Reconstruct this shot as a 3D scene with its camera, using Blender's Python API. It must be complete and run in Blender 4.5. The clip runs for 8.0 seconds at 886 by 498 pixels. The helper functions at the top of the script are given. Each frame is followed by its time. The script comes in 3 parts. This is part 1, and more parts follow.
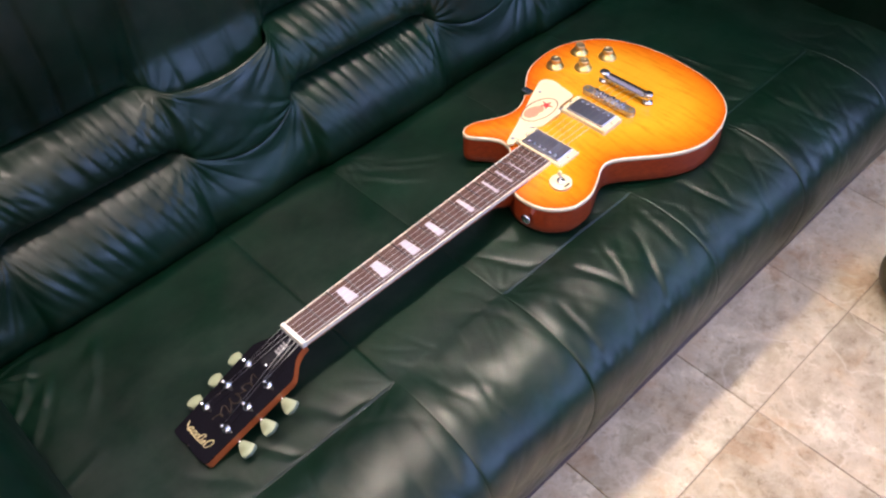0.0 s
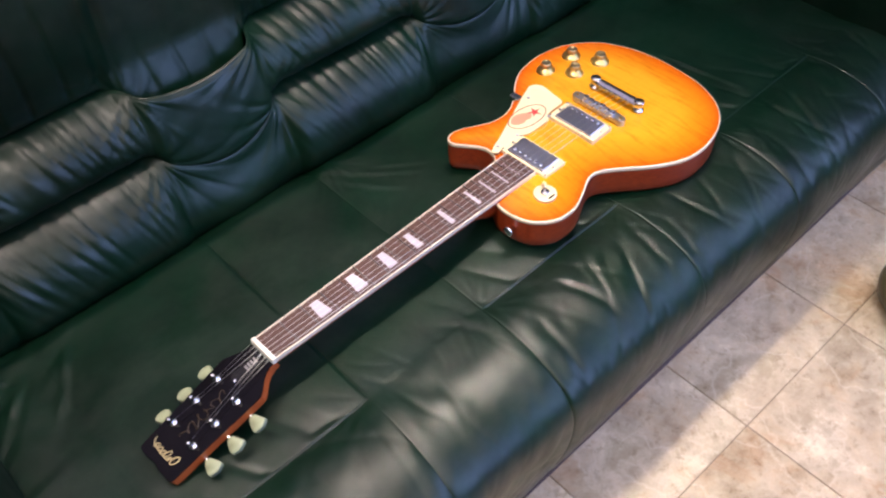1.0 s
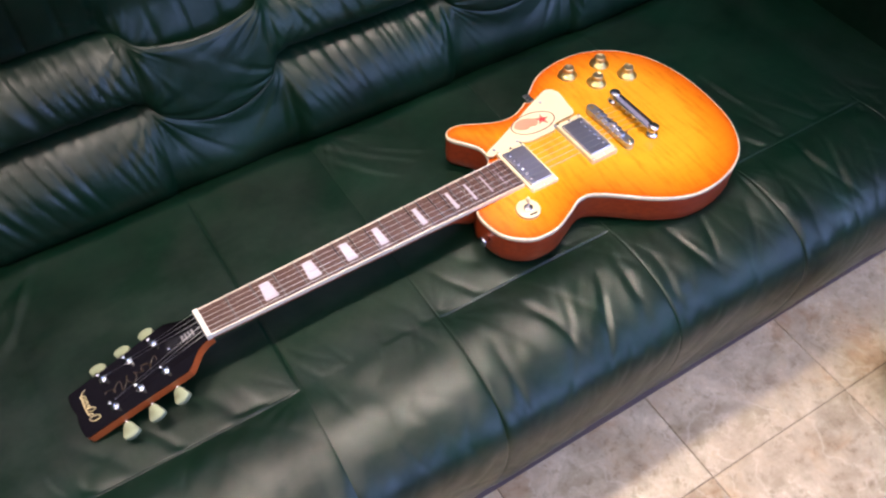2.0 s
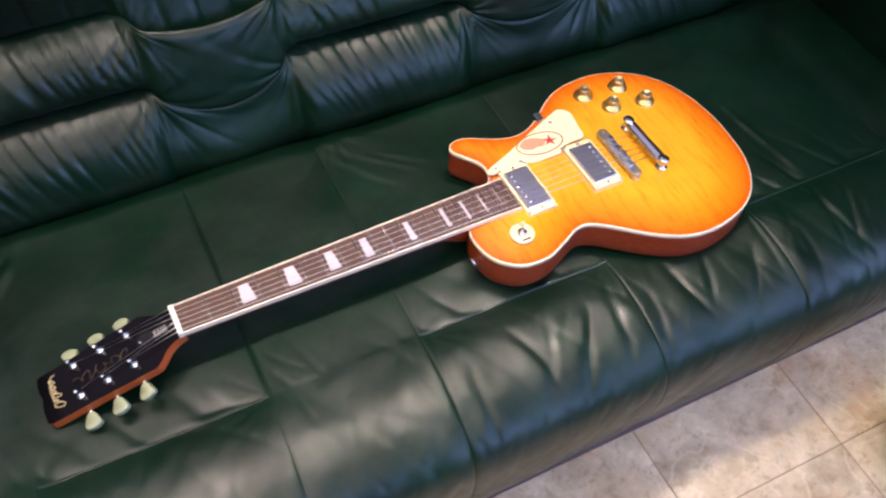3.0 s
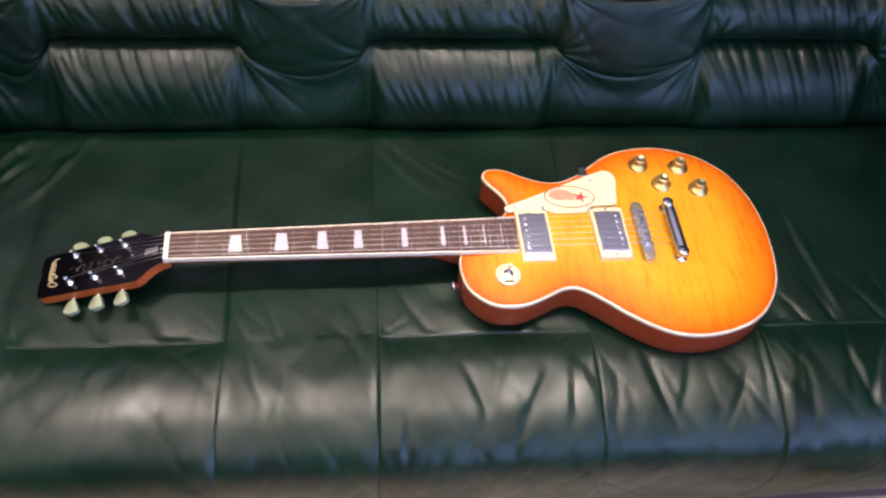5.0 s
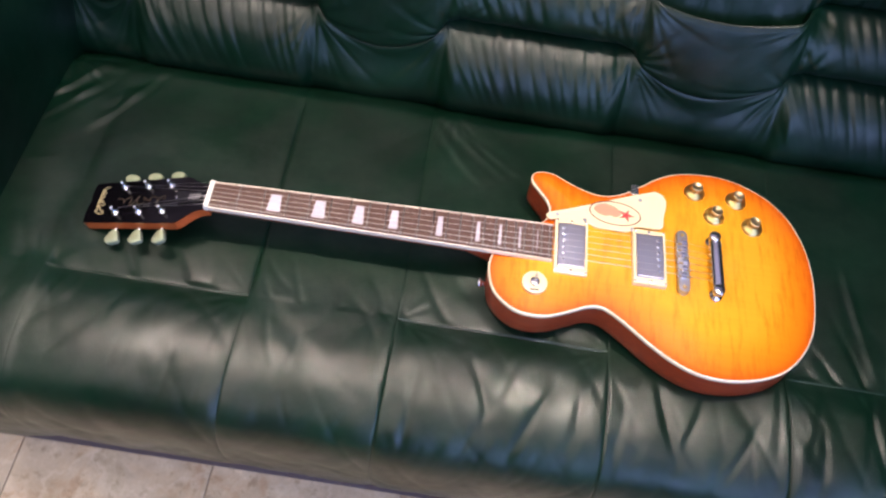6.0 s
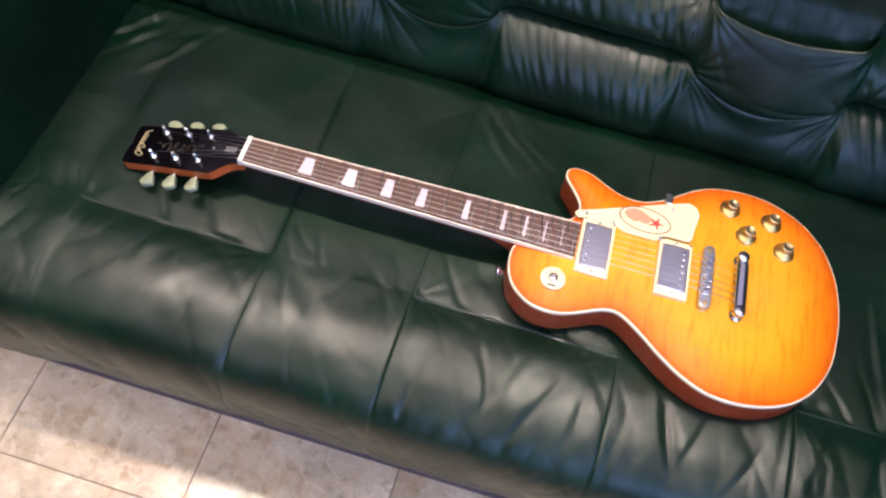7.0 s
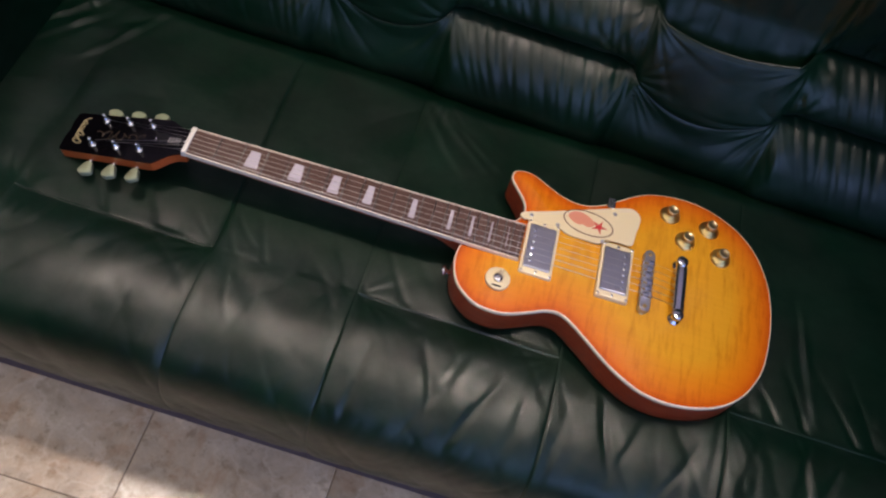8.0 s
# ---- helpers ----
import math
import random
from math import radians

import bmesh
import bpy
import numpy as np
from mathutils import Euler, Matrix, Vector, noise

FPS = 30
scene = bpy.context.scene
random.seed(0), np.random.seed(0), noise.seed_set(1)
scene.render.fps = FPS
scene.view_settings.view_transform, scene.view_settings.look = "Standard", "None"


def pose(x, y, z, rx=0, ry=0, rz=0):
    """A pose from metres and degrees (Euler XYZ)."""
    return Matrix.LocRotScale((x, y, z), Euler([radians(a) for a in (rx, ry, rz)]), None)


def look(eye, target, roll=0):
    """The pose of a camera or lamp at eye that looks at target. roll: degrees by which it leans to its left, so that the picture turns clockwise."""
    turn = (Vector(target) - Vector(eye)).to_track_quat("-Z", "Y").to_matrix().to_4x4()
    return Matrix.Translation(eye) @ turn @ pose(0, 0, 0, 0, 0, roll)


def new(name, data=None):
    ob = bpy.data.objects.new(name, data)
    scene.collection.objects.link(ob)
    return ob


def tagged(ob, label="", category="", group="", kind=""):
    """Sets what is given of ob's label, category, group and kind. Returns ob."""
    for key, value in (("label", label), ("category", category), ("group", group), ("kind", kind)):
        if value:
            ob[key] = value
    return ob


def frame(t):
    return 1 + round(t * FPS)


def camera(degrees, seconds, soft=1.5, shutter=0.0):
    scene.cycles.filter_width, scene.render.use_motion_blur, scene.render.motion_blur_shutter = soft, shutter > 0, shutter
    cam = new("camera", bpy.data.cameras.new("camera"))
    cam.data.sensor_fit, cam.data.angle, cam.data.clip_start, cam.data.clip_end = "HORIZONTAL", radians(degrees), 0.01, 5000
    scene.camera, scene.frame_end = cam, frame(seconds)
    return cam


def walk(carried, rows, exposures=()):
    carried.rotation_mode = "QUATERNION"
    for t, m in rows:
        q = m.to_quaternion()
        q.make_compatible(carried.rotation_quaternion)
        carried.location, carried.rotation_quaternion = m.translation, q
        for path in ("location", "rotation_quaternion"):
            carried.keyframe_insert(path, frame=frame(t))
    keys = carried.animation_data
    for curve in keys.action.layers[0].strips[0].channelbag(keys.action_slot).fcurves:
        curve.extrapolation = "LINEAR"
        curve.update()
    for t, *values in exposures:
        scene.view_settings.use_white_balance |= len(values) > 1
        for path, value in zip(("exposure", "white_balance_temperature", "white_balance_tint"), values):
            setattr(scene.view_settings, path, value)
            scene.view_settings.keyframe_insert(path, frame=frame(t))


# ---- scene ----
cam = camera(53.6, 8.0, 2.3, 0.5)

PATH = [
    (0, (-0.313, -0.613, 1.299), (0.608, 0.384, -0.171), -2.2),
    (0.5, (-0.301, -0.604, 1.301), (0.611, 0.384, -0.179), -1.9),
    (1, (-0.247, -0.61, 1.303), (0.633, 0.387, -0.19), -2.3),
    (1.5, (-0.161, -0.632, 1.313), (0.599, 0.391, -0.228), -0.9),
    (1.7, (-0.119, -0.643, 1.314), (0.604, 0.391, -0.237), -0.2),
    (2.8, (-0.037, -0.618, 1.326), (0.585, 0.421, -0.265), 4.5),
    (3, (-0.003, -0.624, 1.326), (0.596, 0.429, -0.265), 4.0),
    (3.5, (0.098, -0.633, 1.323), (0.606, 0.46, -0.272), 3.9),
    (4, (0.162, -0.642, 1.331), (0.588, 0.485, -0.265), 6.0),
    (4.5, (0.204, -0.701, 1.341), (0.529, 0.504, -0.221), 6.6),
    (5, (0.241, -0.705, 1.363), (0.437, 0.488, -0.231), 6.3),
    (5.2, (0.267, -0.705, 1.368), (0.396, 0.498, -0.226), 5.9),
    (6.3, (0.318, -0.653, 1.398), (0.301, 0.422, -0.289), 10.8),
    (6.5, (0.328, -0.668, 1.386), (0.292, 0.403, -0.303), 11.7),
    (7, (0.347, -0.654, 1.4), (0.248, 0.394, -0.301), 11.9),
    (7.5, (0.36, -0.649, 1.397), (0.322, 0.426, -0.29), 16.1),
    (8, (0.33, -0.662, 1.396), (0.379, 0.428, -0.28), 20.0),
]
EXPOSURES = [(0.0, 0.0), (5.2, 0.0), (6.5, 0.0), (7.05, 0.0), (7.5, -0.72), (8.0, -1.12)]
walk(cam, [(t, look(eye, target, roll)) for t, eye, target, roll in PATH], EXPOSURES)

# ---- light ----
world = bpy.data.worlds.new("world")
scene.world = world
world.use_nodes = True
sky = world.node_tree.nodes.new("ShaderNodeTexSky")
sky.sky_type, sky.sun_disc, sky.sun_elevation, sky.sun_rotation = "NISHITA", False, radians(35), radians(100)
world.node_tree.links.new(sky.outputs[0], world.node_tree.nodes["Background"].inputs[0])
world.node_tree.nodes["Background"].inputs[1].default_value = 0.08


def area_lamp(name, m, watts, size_x, size_y, colour, shape="RECTANGLE"):
    lamp = bpy.data.lights.new(name, "AREA")
    lamp.shape, lamp.energy, lamp.color = shape, watts, colour
    lamp.size, lamp.size_y = size_x, size_y
    ob = new(name, lamp)
    ob.matrix_world = m
    return ob


ROOM = (-2.3, 2.15, -3.2, 0.72, 2.55)      # x0, x1, y0, y1, height
# The last two are unseen fill lamps, added to brighten the floor.
KEY_FILL_LIGHTS = [(-0.40, 0.08), (0.80, 0.08), (1.05, -0.95), (-0.60, -0.95)]
WATTS = [2.9, 3.15, 1.6, 2.1]
AIMS = [(0.16, -0.10), (0.40, -0.10), (0.95, -0.85), (-0.50, -0.85)]       # where each lamp's beam meets the floor
BEAMS = [51, 48, 42, 44]
for (lx, ly), lw, (ax, ay), beam in zip(KEY_FILL_LIGHTS, WATTS, AIMS, BEAMS):
    lamp = area_lamp("key_fill_lamp", look((lx, ly, ROOM[4] - 0.074), (ax, ay, 0)), lw, 0.18, 0.18, (1.0, 0.84, 0.74), "DISK")
    lamp.data.spread = radians(beam)
PANEL = (-0.48, -1.42, 2.8, 3.08)            # the wide ceiling light: centre x, y and size
area_lamp("ceiling_panel_lamp", look((PANEL[0], PANEL[1], ROOM[4] - 0.05), (PANEL[0], PANEL[1], 0)), 58, PANEL[2], PANEL[3], (1.0, 0.87, 0.82))
WINDOWS = [("south", 0.75, 2.00, 0.65, 2.40), ("east", -2.85, -0.95, 0.75, 2.45)]      # wall, from, to, sill, head
BLUE = (0.34, 0.48, 1.0)
area_lamp("window_lamp", look((1.375, ROOM[2] - 0.02, 1.525), (1.375, 0, 1.525)), 48, 1.15, 1.65, BLUE)
area_lamp("window_lamp", look((ROOM[1] + 0.02, -1.90, 1.60), (0, -1.90, 1.60)), 43, 1.80, 1.60, BLUE)


# ---- materials ----
def material(name, colour, rough=0.5, metal=0.0, spec=0.5, coat=0.0):
    m = bpy.data.materials.new(name)
    m.use_nodes = True
    b = m.node_tree.nodes["Principled BSDF"]
    b.inputs["Base Color"].default_value = (*colour, 1)
    b.inputs["Roughness"].default_value = rough
    b.inputs["Metallic"].default_value = metal
    b.inputs["Specular IOR Level"].default_value = spec
    b.inputs["Coat Weight"].default_value = coat
    b.inputs["Coat Roughness"].default_value = 0.06
    return m


def node(m, kind, **values):
    n = m.node_tree.nodes.new(kind)
    for k, v in values.items():
        n.inputs[k].default_value = v
    return n


def wire(m, a, b):
    m.node_tree.links.new(a, b)


def shader(m):
    return m.node_tree.nodes["Principled BSDF"]


def coords(m, scale=(1, 1, 1)):
    tc, mp = node(m, "ShaderNodeTexCoord"), node(m, "ShaderNodeMapping")
    mp.inputs["Scale"].default_value = scale
    wire(m, tc.outputs["Object"], mp.inputs["Vector"])
    return mp.outputs["Vector"]


def noise_tex(m, vector, scale, detail=4.0, rough=0.55):
    n = node(m, "ShaderNodeTexNoise", Scale=scale, Detail=detail, Roughness=rough)
    wire(m, vector, n.inputs["Vector"])
    return n.outputs["Fac"]


def ramp(m, fac, stops):
    r = node(m, "ShaderNodeValToRGB")
    e = r.color_ramp.elements
    while len(e) < len(stops):
        e.new(0.5)
    for el, (p, c) in zip(e, stops):
        el.position, el.color = p, (*c, 1)
    wire(m, fac, r.inputs["Fac"])
    return r.outputs["Color"]


def bump(m, heights, strength=0.3, distance=0.001):
    last = None
    for h in heights:
        b = node(m, "ShaderNodeBump", Strength=strength, Distance=distance)
        wire(m, h, b.inputs["Height"])
        if last:
            wire(m, last, b.inputs["Normal"])
        last = b.outputs["Normal"]
    wire(m, last, shader(m).inputs["Normal"])


def grey(v):
    return (v, v, v)


def ridged(m, vector, scale, width, detail=2.0):
    """Thin lines where a noise passes through its middle: 1 on the line, 0 beside it."""
    n = noise_tex(m, vector, scale, detail, 0.5)
    off = node(m, "ShaderNodeMath")
    off.operation, off.inputs[1].default_value = "SUBTRACT", 0.5
    wire(m, n, off.inputs[0])
    size = node(m, "ShaderNodeMath")
    size.operation = "ABSOLUTE"
    wire(m, off.outputs[0], size.inputs[0])
    return ramp(m, size.outputs[0], [(0.0, grey(1)), (width, grey(0))])


def leather(name, dark, light):
    m = material(name, dark, 0.38, spec=0.50)
    v = coords(m)
    wire(m, ramp(m, noise_tex(m, v, 7, 5, 0.6), [(0.3, dark), (0.72, light)]), shader(m).inputs["Base Color"])
    wire(m, ramp(m, noise_tex(m, v, 10, 5, 0.62), [(0.30, grey(0.31)), (0.70, grey(0.46))]), shader(m).inputs["Roughness"])
    wire(m, ramp(m, noise_tex(m, coords(m, (1.0, 1.3, 1.0)), 13, 4, 0.6), [(0.30, grey(0.29)), (0.70, grey(0.54))]), shader(m).inputs["Specular IOR Level"])
    grain = node(m, "ShaderNodeTexVoronoi", Scale=620.0)
    wire(m, v, grain.inputs["Vector"])
    last = None
    for height, strength, distance in ((grain.outputs["Distance"], 0.16, 0.0004), (noise_tex(m, v, 30, 3, 0.5), 0.08, 0.002),
                                       (noise_tex(m, coords(m, (1.2, 0.8, 0.8)), 13, 3, 0.55), 0.30, 0.006)):
        b = node(m, "ShaderNodeBump", Strength=strength, Distance=distance)
        wire(m, height, b.inputs["Height"])
        if last:
            wire(m, last, b.inputs["Normal"])
        last = b.outputs["Normal"]
    wire(m, last, shader(m).inputs["Normal"])
    return m


M_LEATHER = leather("green leather", (0.0004, 0.0070, 0.0032), (0.0011, 0.0176, 0.0080))
M_PLINTH = material("dark plum plinth", (0.10, 0.080, 0.092), 0.8, spec=0.2)


def wood(name, dark, light, rough=0.3, scale=(6, 60, 60), coat=0.0):
    m = material(name, dark, rough, coat=coat)
    v = coords(m, scale)
    g = noise_tex(m, v, 3, 6, 0.65)
    wire(m, ramp(m, g, [(0.3, dark), (0.7, light)]), shader(m).inputs["Base Color"])
    bump(m, [g], 0.08, 0.0005)
    return m


M_MAHOGANY = wood("red-brown mahogany", (0.20, 0.023, 0.006), (0.34, 0.050, 0.011), 0.32, coat=0.2)
M_NECKWOOD = wood("orange-brown mahogany", (0.30, 0.058, 0.013), (0.46, 0.105, 0.024), 0.3, coat=0.2)
M_ROSEWOOD = wood("rosewood", (0.054, 0.024, 0.017), (0.118, 0.058, 0.040), 0.45, scale=(14, 160, 160))


def sunburst(name):
    m = material(name, (0.8, 0.3, 0.03), 0.22, coat=0.5)
    at = node(m, "ShaderNodeAttribute")
    at.attribute_name = "rim"
    base = ramp(m, at.outputs["Fac"], [(0.0, (0.60, 0.080, 0.004)), (0.09, (0.72, 0.165, 0.005)), (0.26, (0.76, 0.245, 0.008)), (0.50, (0.76, 0.355, 0.018))])
    flame = noise_tex(m, coords(m, (74, 12, 12)), 1.6, 4, 0.62)
    grain = noise_tex(m, coords(m, (5, 120, 120)), 1.5, 4, 0.6)
    mix1 = node(m, "ShaderNodeMix")
    mix1.data_type, mix1.blend_type = "RGBA", "MULTIPLY"
    mix1.inputs["Factor"].default_value = 0.9
    wire(m, base, mix1.inputs["A"])
    wire(m, ramp(m, flame, [(0.30, (0.79, 0.68, 0.52)), (0.52, (1, 1, 1))]), mix1.inputs["B"])
    mix2 = node(m, "ShaderNodeMix")
    mix2.data_type, mix2.blend_type = "RGBA", "MULTIPLY"
    mix2.inputs["Factor"].default_value = 0.25
    wire(m, mix1.outputs["Result"], mix2.inputs["A"])
    wire(m, ramp(m, grain, [(0.3, (0.84, 0.78, 0.7)), (0.6, (1, 1, 1))]), mix2.inputs["B"])
    wire(m, mix2.outputs["Result"], shader(m).inputs["Base Color"])
    return m


M_BURST = sunburst("amber sunburst maple")
M_CREAM = material("cream plastic", (0.78, 0.66, 0.42), 0.3)
M_BINDING = material("aged white binding", (0.82, 0.72, 0.59), 0.35)
M_RIMBINDING = material("cream binding", (0.84, 0.71, 0.51), 0.35)
M_BONE = material("white nut", (0.80, 0.76, 0.68), 0.4)
M_PEARL = material("pearl inlay", (0.55, 0.50, 0.56), 0.25)
M_CHROME = material("chrome", (0.80, 0.79, 0.82), 0.18, 1.0)
M_STEEL = material("steel string", (0.72, 0.69, 0.66), 0.30, 1.0)
M_NICKEL = material("brushed nickel cover", (0.56, 0.54, 0.59), 0.28, 1.0)
M_SATIN = material("satin worn nickel", (0.50, 0.49, 0.54), 0.34, 1.0)
M_BRASS = material("aged brass", (0.62, 0.44, 0.20), 0.3, 1.0)
M_GOLDTOP = material("aged gold knob", (0.80, 0.60, 0.24), 0.33, 1.0)
M_KNOBCAP = material("bronze tinted cap", (0.62, 0.49, 0.28), 0.36, 1.0)
M_FRET = material("dull fret wire", (0.26, 0.24, 0.23), 0.42, 1.0)
M_BLACK = material("black lacquer", (0.0025, 0.002, 0.003), 0.12, spec=0.25)
M_BLACKPLASTIC = material("black plastic", (0.008, 0.008, 0.009), 0.25)
M_PEG = material("pale green pearloid", (0.34, 0.38, 0.25), 0.35)
M_GOLDINK = material("pale gold ink", (0.62, 0.50, 0.26), 0.4)
M_DULLGOLD = material("dull gold ink", (0.040, 0.025, 0.011), 0.4)
M_GREYBAR = material("silver grey print", (0.2, 0.19, 0.2), 0.35)
M_RED = material("red print", (0.55, 0.03, 0.03), 0.4)
M_PINK = material("pale red print", (0.70, 0.27, 0.17), 0.4)
M_DARKRED = material("dark red line", (0.10, 0.010, 0.010), 0.4)


def marble_tile(name):
    m = material(name, (0.4, 0.33, 0.25), 0.22)
    info = node(m, "ShaderNodeObjectInfo")
    tc = node(m, "ShaderNodeTexCoord")
    add = node(m, "ShaderNodeVectorMath")
    mul = node(m, "ShaderNodeVectorMath")
    mul.operation = "SCALE"
    cmb = node(m, "ShaderNodeCombineXYZ")
    for k in range(3):
        wire(m, info.outputs["Random"], cmb.inputs[k])
    wire(m, cmb.outputs[0], mul.inputs[0])
    mul.inputs["Scale"].default_value = 37.0
    wire(m, tc.outputs["Object"], add.inputs[0])
    wire(m, mul.outputs[0], add.inputs[1])
    v = add.outputs[0]
    cloud = noise_tex(m, v, 10, 10, 0.72)
    n2 = node(m, "ShaderNodeTexNoise", Scale=11.0, Detail=9.0, Roughness=0.66, Distortion=0.5)
    wire(m, v, n2.inputs["Vector"])
    base = ramp(m, cloud, [(0.30, (0.34, 0.272, 0.198)), (0.44, (0.49, 0.410, 0.310)), (0.54, (0.56, 0.475, 0.365)), (0.68, (0.73, 0.645, 0.510))])
    veins = ramp(m, n2.outputs["Fac"], [(0.34, (0.74, 0.72, 0.66)), (0.46, (1, 1, 1)), (0.56, (1, 0.95, 0.88)), (0.64, (0.88, 0.72, 0.60)), (0.74, (1, 1, 1))])
    mix = node(m, "ShaderNodeMix")
    mix.data_type, mix.blend_type = "RGBA", "MULTIPLY"
    mix.inputs["Factor"].default_value = 0.8
    wire(m, base, mix.inputs["A"])
    wire(m, veins, mix.inputs["B"])
    speck = node(m, "ShaderNodeMix")
    speck.data_type, speck.blend_type = "RGBA", "MULTIPLY"
    speck.inputs["Factor"].default_value = 0.5
    wire(m, mix.outputs["Result"], speck.inputs["A"])
    wire(m, ramp(m, noise_tex(m, v, 48, 7, 0.72), [(0.36, (0.50, 0.44, 0.36)), (0.45, (0.96, 0.95, 0.93)), (0.64, (1, 1, 1)), (0.72, (1, 0.86, 0.74))]), speck.inputs["B"])
    pale = node(m, "ShaderNodeMix")
    pale.data_type = "RGBA"
    wire(m, ramp(m, ridged(m, v, 8, 0.022, 7), [(0.0, grey(0)), (1.0, grey(0.30))]), pale.inputs["Factor"])
    wire(m, speck.outputs["Result"], pale.inputs["A"])
    pale.inputs["B"].default_value = (0.74, 0.66, 0.54, 1)
    wire(m, pale.outputs["Result"], shader(m).inputs["Base Color"])
    wire(m, ramp(m, cloud, [(0.2, grey(0.16)), (0.8, grey(0.32))]), shader(m).inputs["Roughness"])
    return m


M_TILE = marble_tile("beige marble tile")
M_GROUT = material("brown grout", (0.19, 0.145, 0.10), 0.8)


def plaster(name, colour):
    m = material(name, colour, 0.8)
    v = coords(m)
    n = noise_tex(m, v, 3, 5, 0.6)
    wire(m, ramp(m, n, [(0.2, tuple(c * 0.88 for c in colour)), (0.8, colour)]), shader(m).inputs["Base Color"])
    bump(m, [noise_tex(m, v, 90, 3, 0.6)], 0.15, 0.001)
    return m


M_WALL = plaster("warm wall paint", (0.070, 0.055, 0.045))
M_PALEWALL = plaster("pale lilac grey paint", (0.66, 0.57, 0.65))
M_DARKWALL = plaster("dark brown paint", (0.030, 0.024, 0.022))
M_CEILING = plaster("white ceiling paint", (0.7, 0.68, 0.66))
M_FRAME = material("white window frame", (0.75, 0.75, 0.73), 0.4)
M_GLASS = material("window glass", (1, 1, 1), 0.02)
shader(M_GLASS).inputs["Transmission Weight"].default_value = 1.0


# ---- mesh helpers ----
def part(name, me, mat, parent=None, label="", smooth=True):
    """One mesh object under a thing or a part, from a bmesh or from (verts, faces)."""
    data = bpy.data.meshes.new(name)
    if isinstance(me, bmesh.types.BMesh):
        me.to_mesh(data)
        me.free()
    else:
        data.from_pydata(me[0], [], me[1])
        data.validate()
    data.materials.append(mat)
    data.polygons.foreach_set("use_smooth", [smooth] * len(data.polygons))
    ob = new(name, data)
    if parent:
        ob.parent = parent
    if label:
        tagged(ob, label)
    return ob


def thing(name, m, label, category, group="", kind=""):
    ob = new(name)
    ob.matrix_world = m
    return tagged(ob, label, category, group, kind)


def box(x0, x1, y0, y1, z0, z1, bevel=0.0, seg=2):
    bm = bmesh.new()
    bmesh.ops.create_cube(bm, size=1)
    for v in bm.verts:
        v.co = Vector(((x0 + x1) / 2 + v.co.x * (x1 - x0), (y0 + y1) / 2 + v.co.y * (y1 - y0), (z0 + z1) / 2 + v.co.z * (z1 - z0)))
    if bevel:
        bmesh.ops.bevel(bm, geom=bm.edges[:], offset=bevel, segments=seg, profile=0.6, affect="EDGES")
    return bm


def prism(outline, z0, z1, bevel=0.0, seg=2):
    """A plate with that outline (x, y), from z0 up to z1 (numbers or functions of x, y)."""
    lo = z0 if callable(z0) else (lambda x, y: z0)
    hi = z1 if callable(z1) else (lambda x, y: z1)
    bm = bmesh.new()
    a = [bm.verts.new((x, y, lo(x, y))) for x, y in outline]
    b = [bm.verts.new((x, y, hi(x, y))) for x, y in outline]
    n = len(outline)
    for i in range(n):
        bm.faces.new((a[i], a[(i + 1) % n], b[(i + 1) % n], b[i]))
    top = bm.faces.new(b)
    bm.faces.new(a[::-1])
    if bevel:
        bmesh.ops.bevel(bm, geom=list(top.edges), offset=bevel, segments=seg, profile=0.5, affect="EDGES")
    bmesh.ops.recalc_face_normals(bm, faces=bm.faces[:])
    return bm


def lathe(profile, seg=24, at=(0, 0, 0)):
    """A turned shape from (radius, z) rows, about the z axis through at."""
    verts, faces = [], []
    for r, z in profile:
        for k in range(seg):
            a = 2 * math.pi * k / seg
            verts.append((at[0] + r * math.cos(a), at[1] + r * math.sin(a), at[2] + z))
    for j in range(len(profile) - 1):
        for k in range(seg):
            k2 = (k + 1) % seg
            faces.append((j * seg + k, j * seg + k2, (j + 1) * seg + k2, (j + 1) * seg + k))
    faces.append(tuple(range(seg))[::-1])
    faces.append(tuple((len(profile) - 1) * seg + k for k in range(seg)))
    return verts, faces


def tube(points, radius, seg=6):
    pts = [Vector(p) for p in points]
    verts, faces = [], []
    for i, p in enumerate(pts):
        d = (pts[min(i + 1, len(pts) - 1)] - pts[max(i - 1, 0)]).normalized()
        u = d.cross(Vector((0, 0, 1)))
        u = u.normalized() if u.length > 1e-4 else Vector((1, 0, 0))
        w = u.cross(d)
        for k in range(seg):
            a = 2 * math.pi * k / seg
            verts.append(tuple(p + radius * (u * math.cos(a) + w * math.sin(a))))
    for j in range(len(pts) - 1):
        for k in range(seg):
            k2 = (k + 1) % seg
            faces.append((j * seg + k, j * seg + k2, (j + 1) * seg + k2, (j + 1) * seg + k))
    faces.append(tuple(range(seg))[::-1])
    faces.append(tuple((len(pts) - 1) * seg + k for k in range(seg)))
    return verts, faces


def sheet(f, us, vs):
    """A grid of f(u, v) -> (x, y, z)."""
    verts = [f(u, v) for v in vs for u in us]
    n = len(us)
    faces = [(j * n + i, j * n + i + 1, (j + 1) * n + i + 1, (j + 1) * n + i) for j in range(len(vs) - 1) for i in range(n - 1)]
    return verts, faces


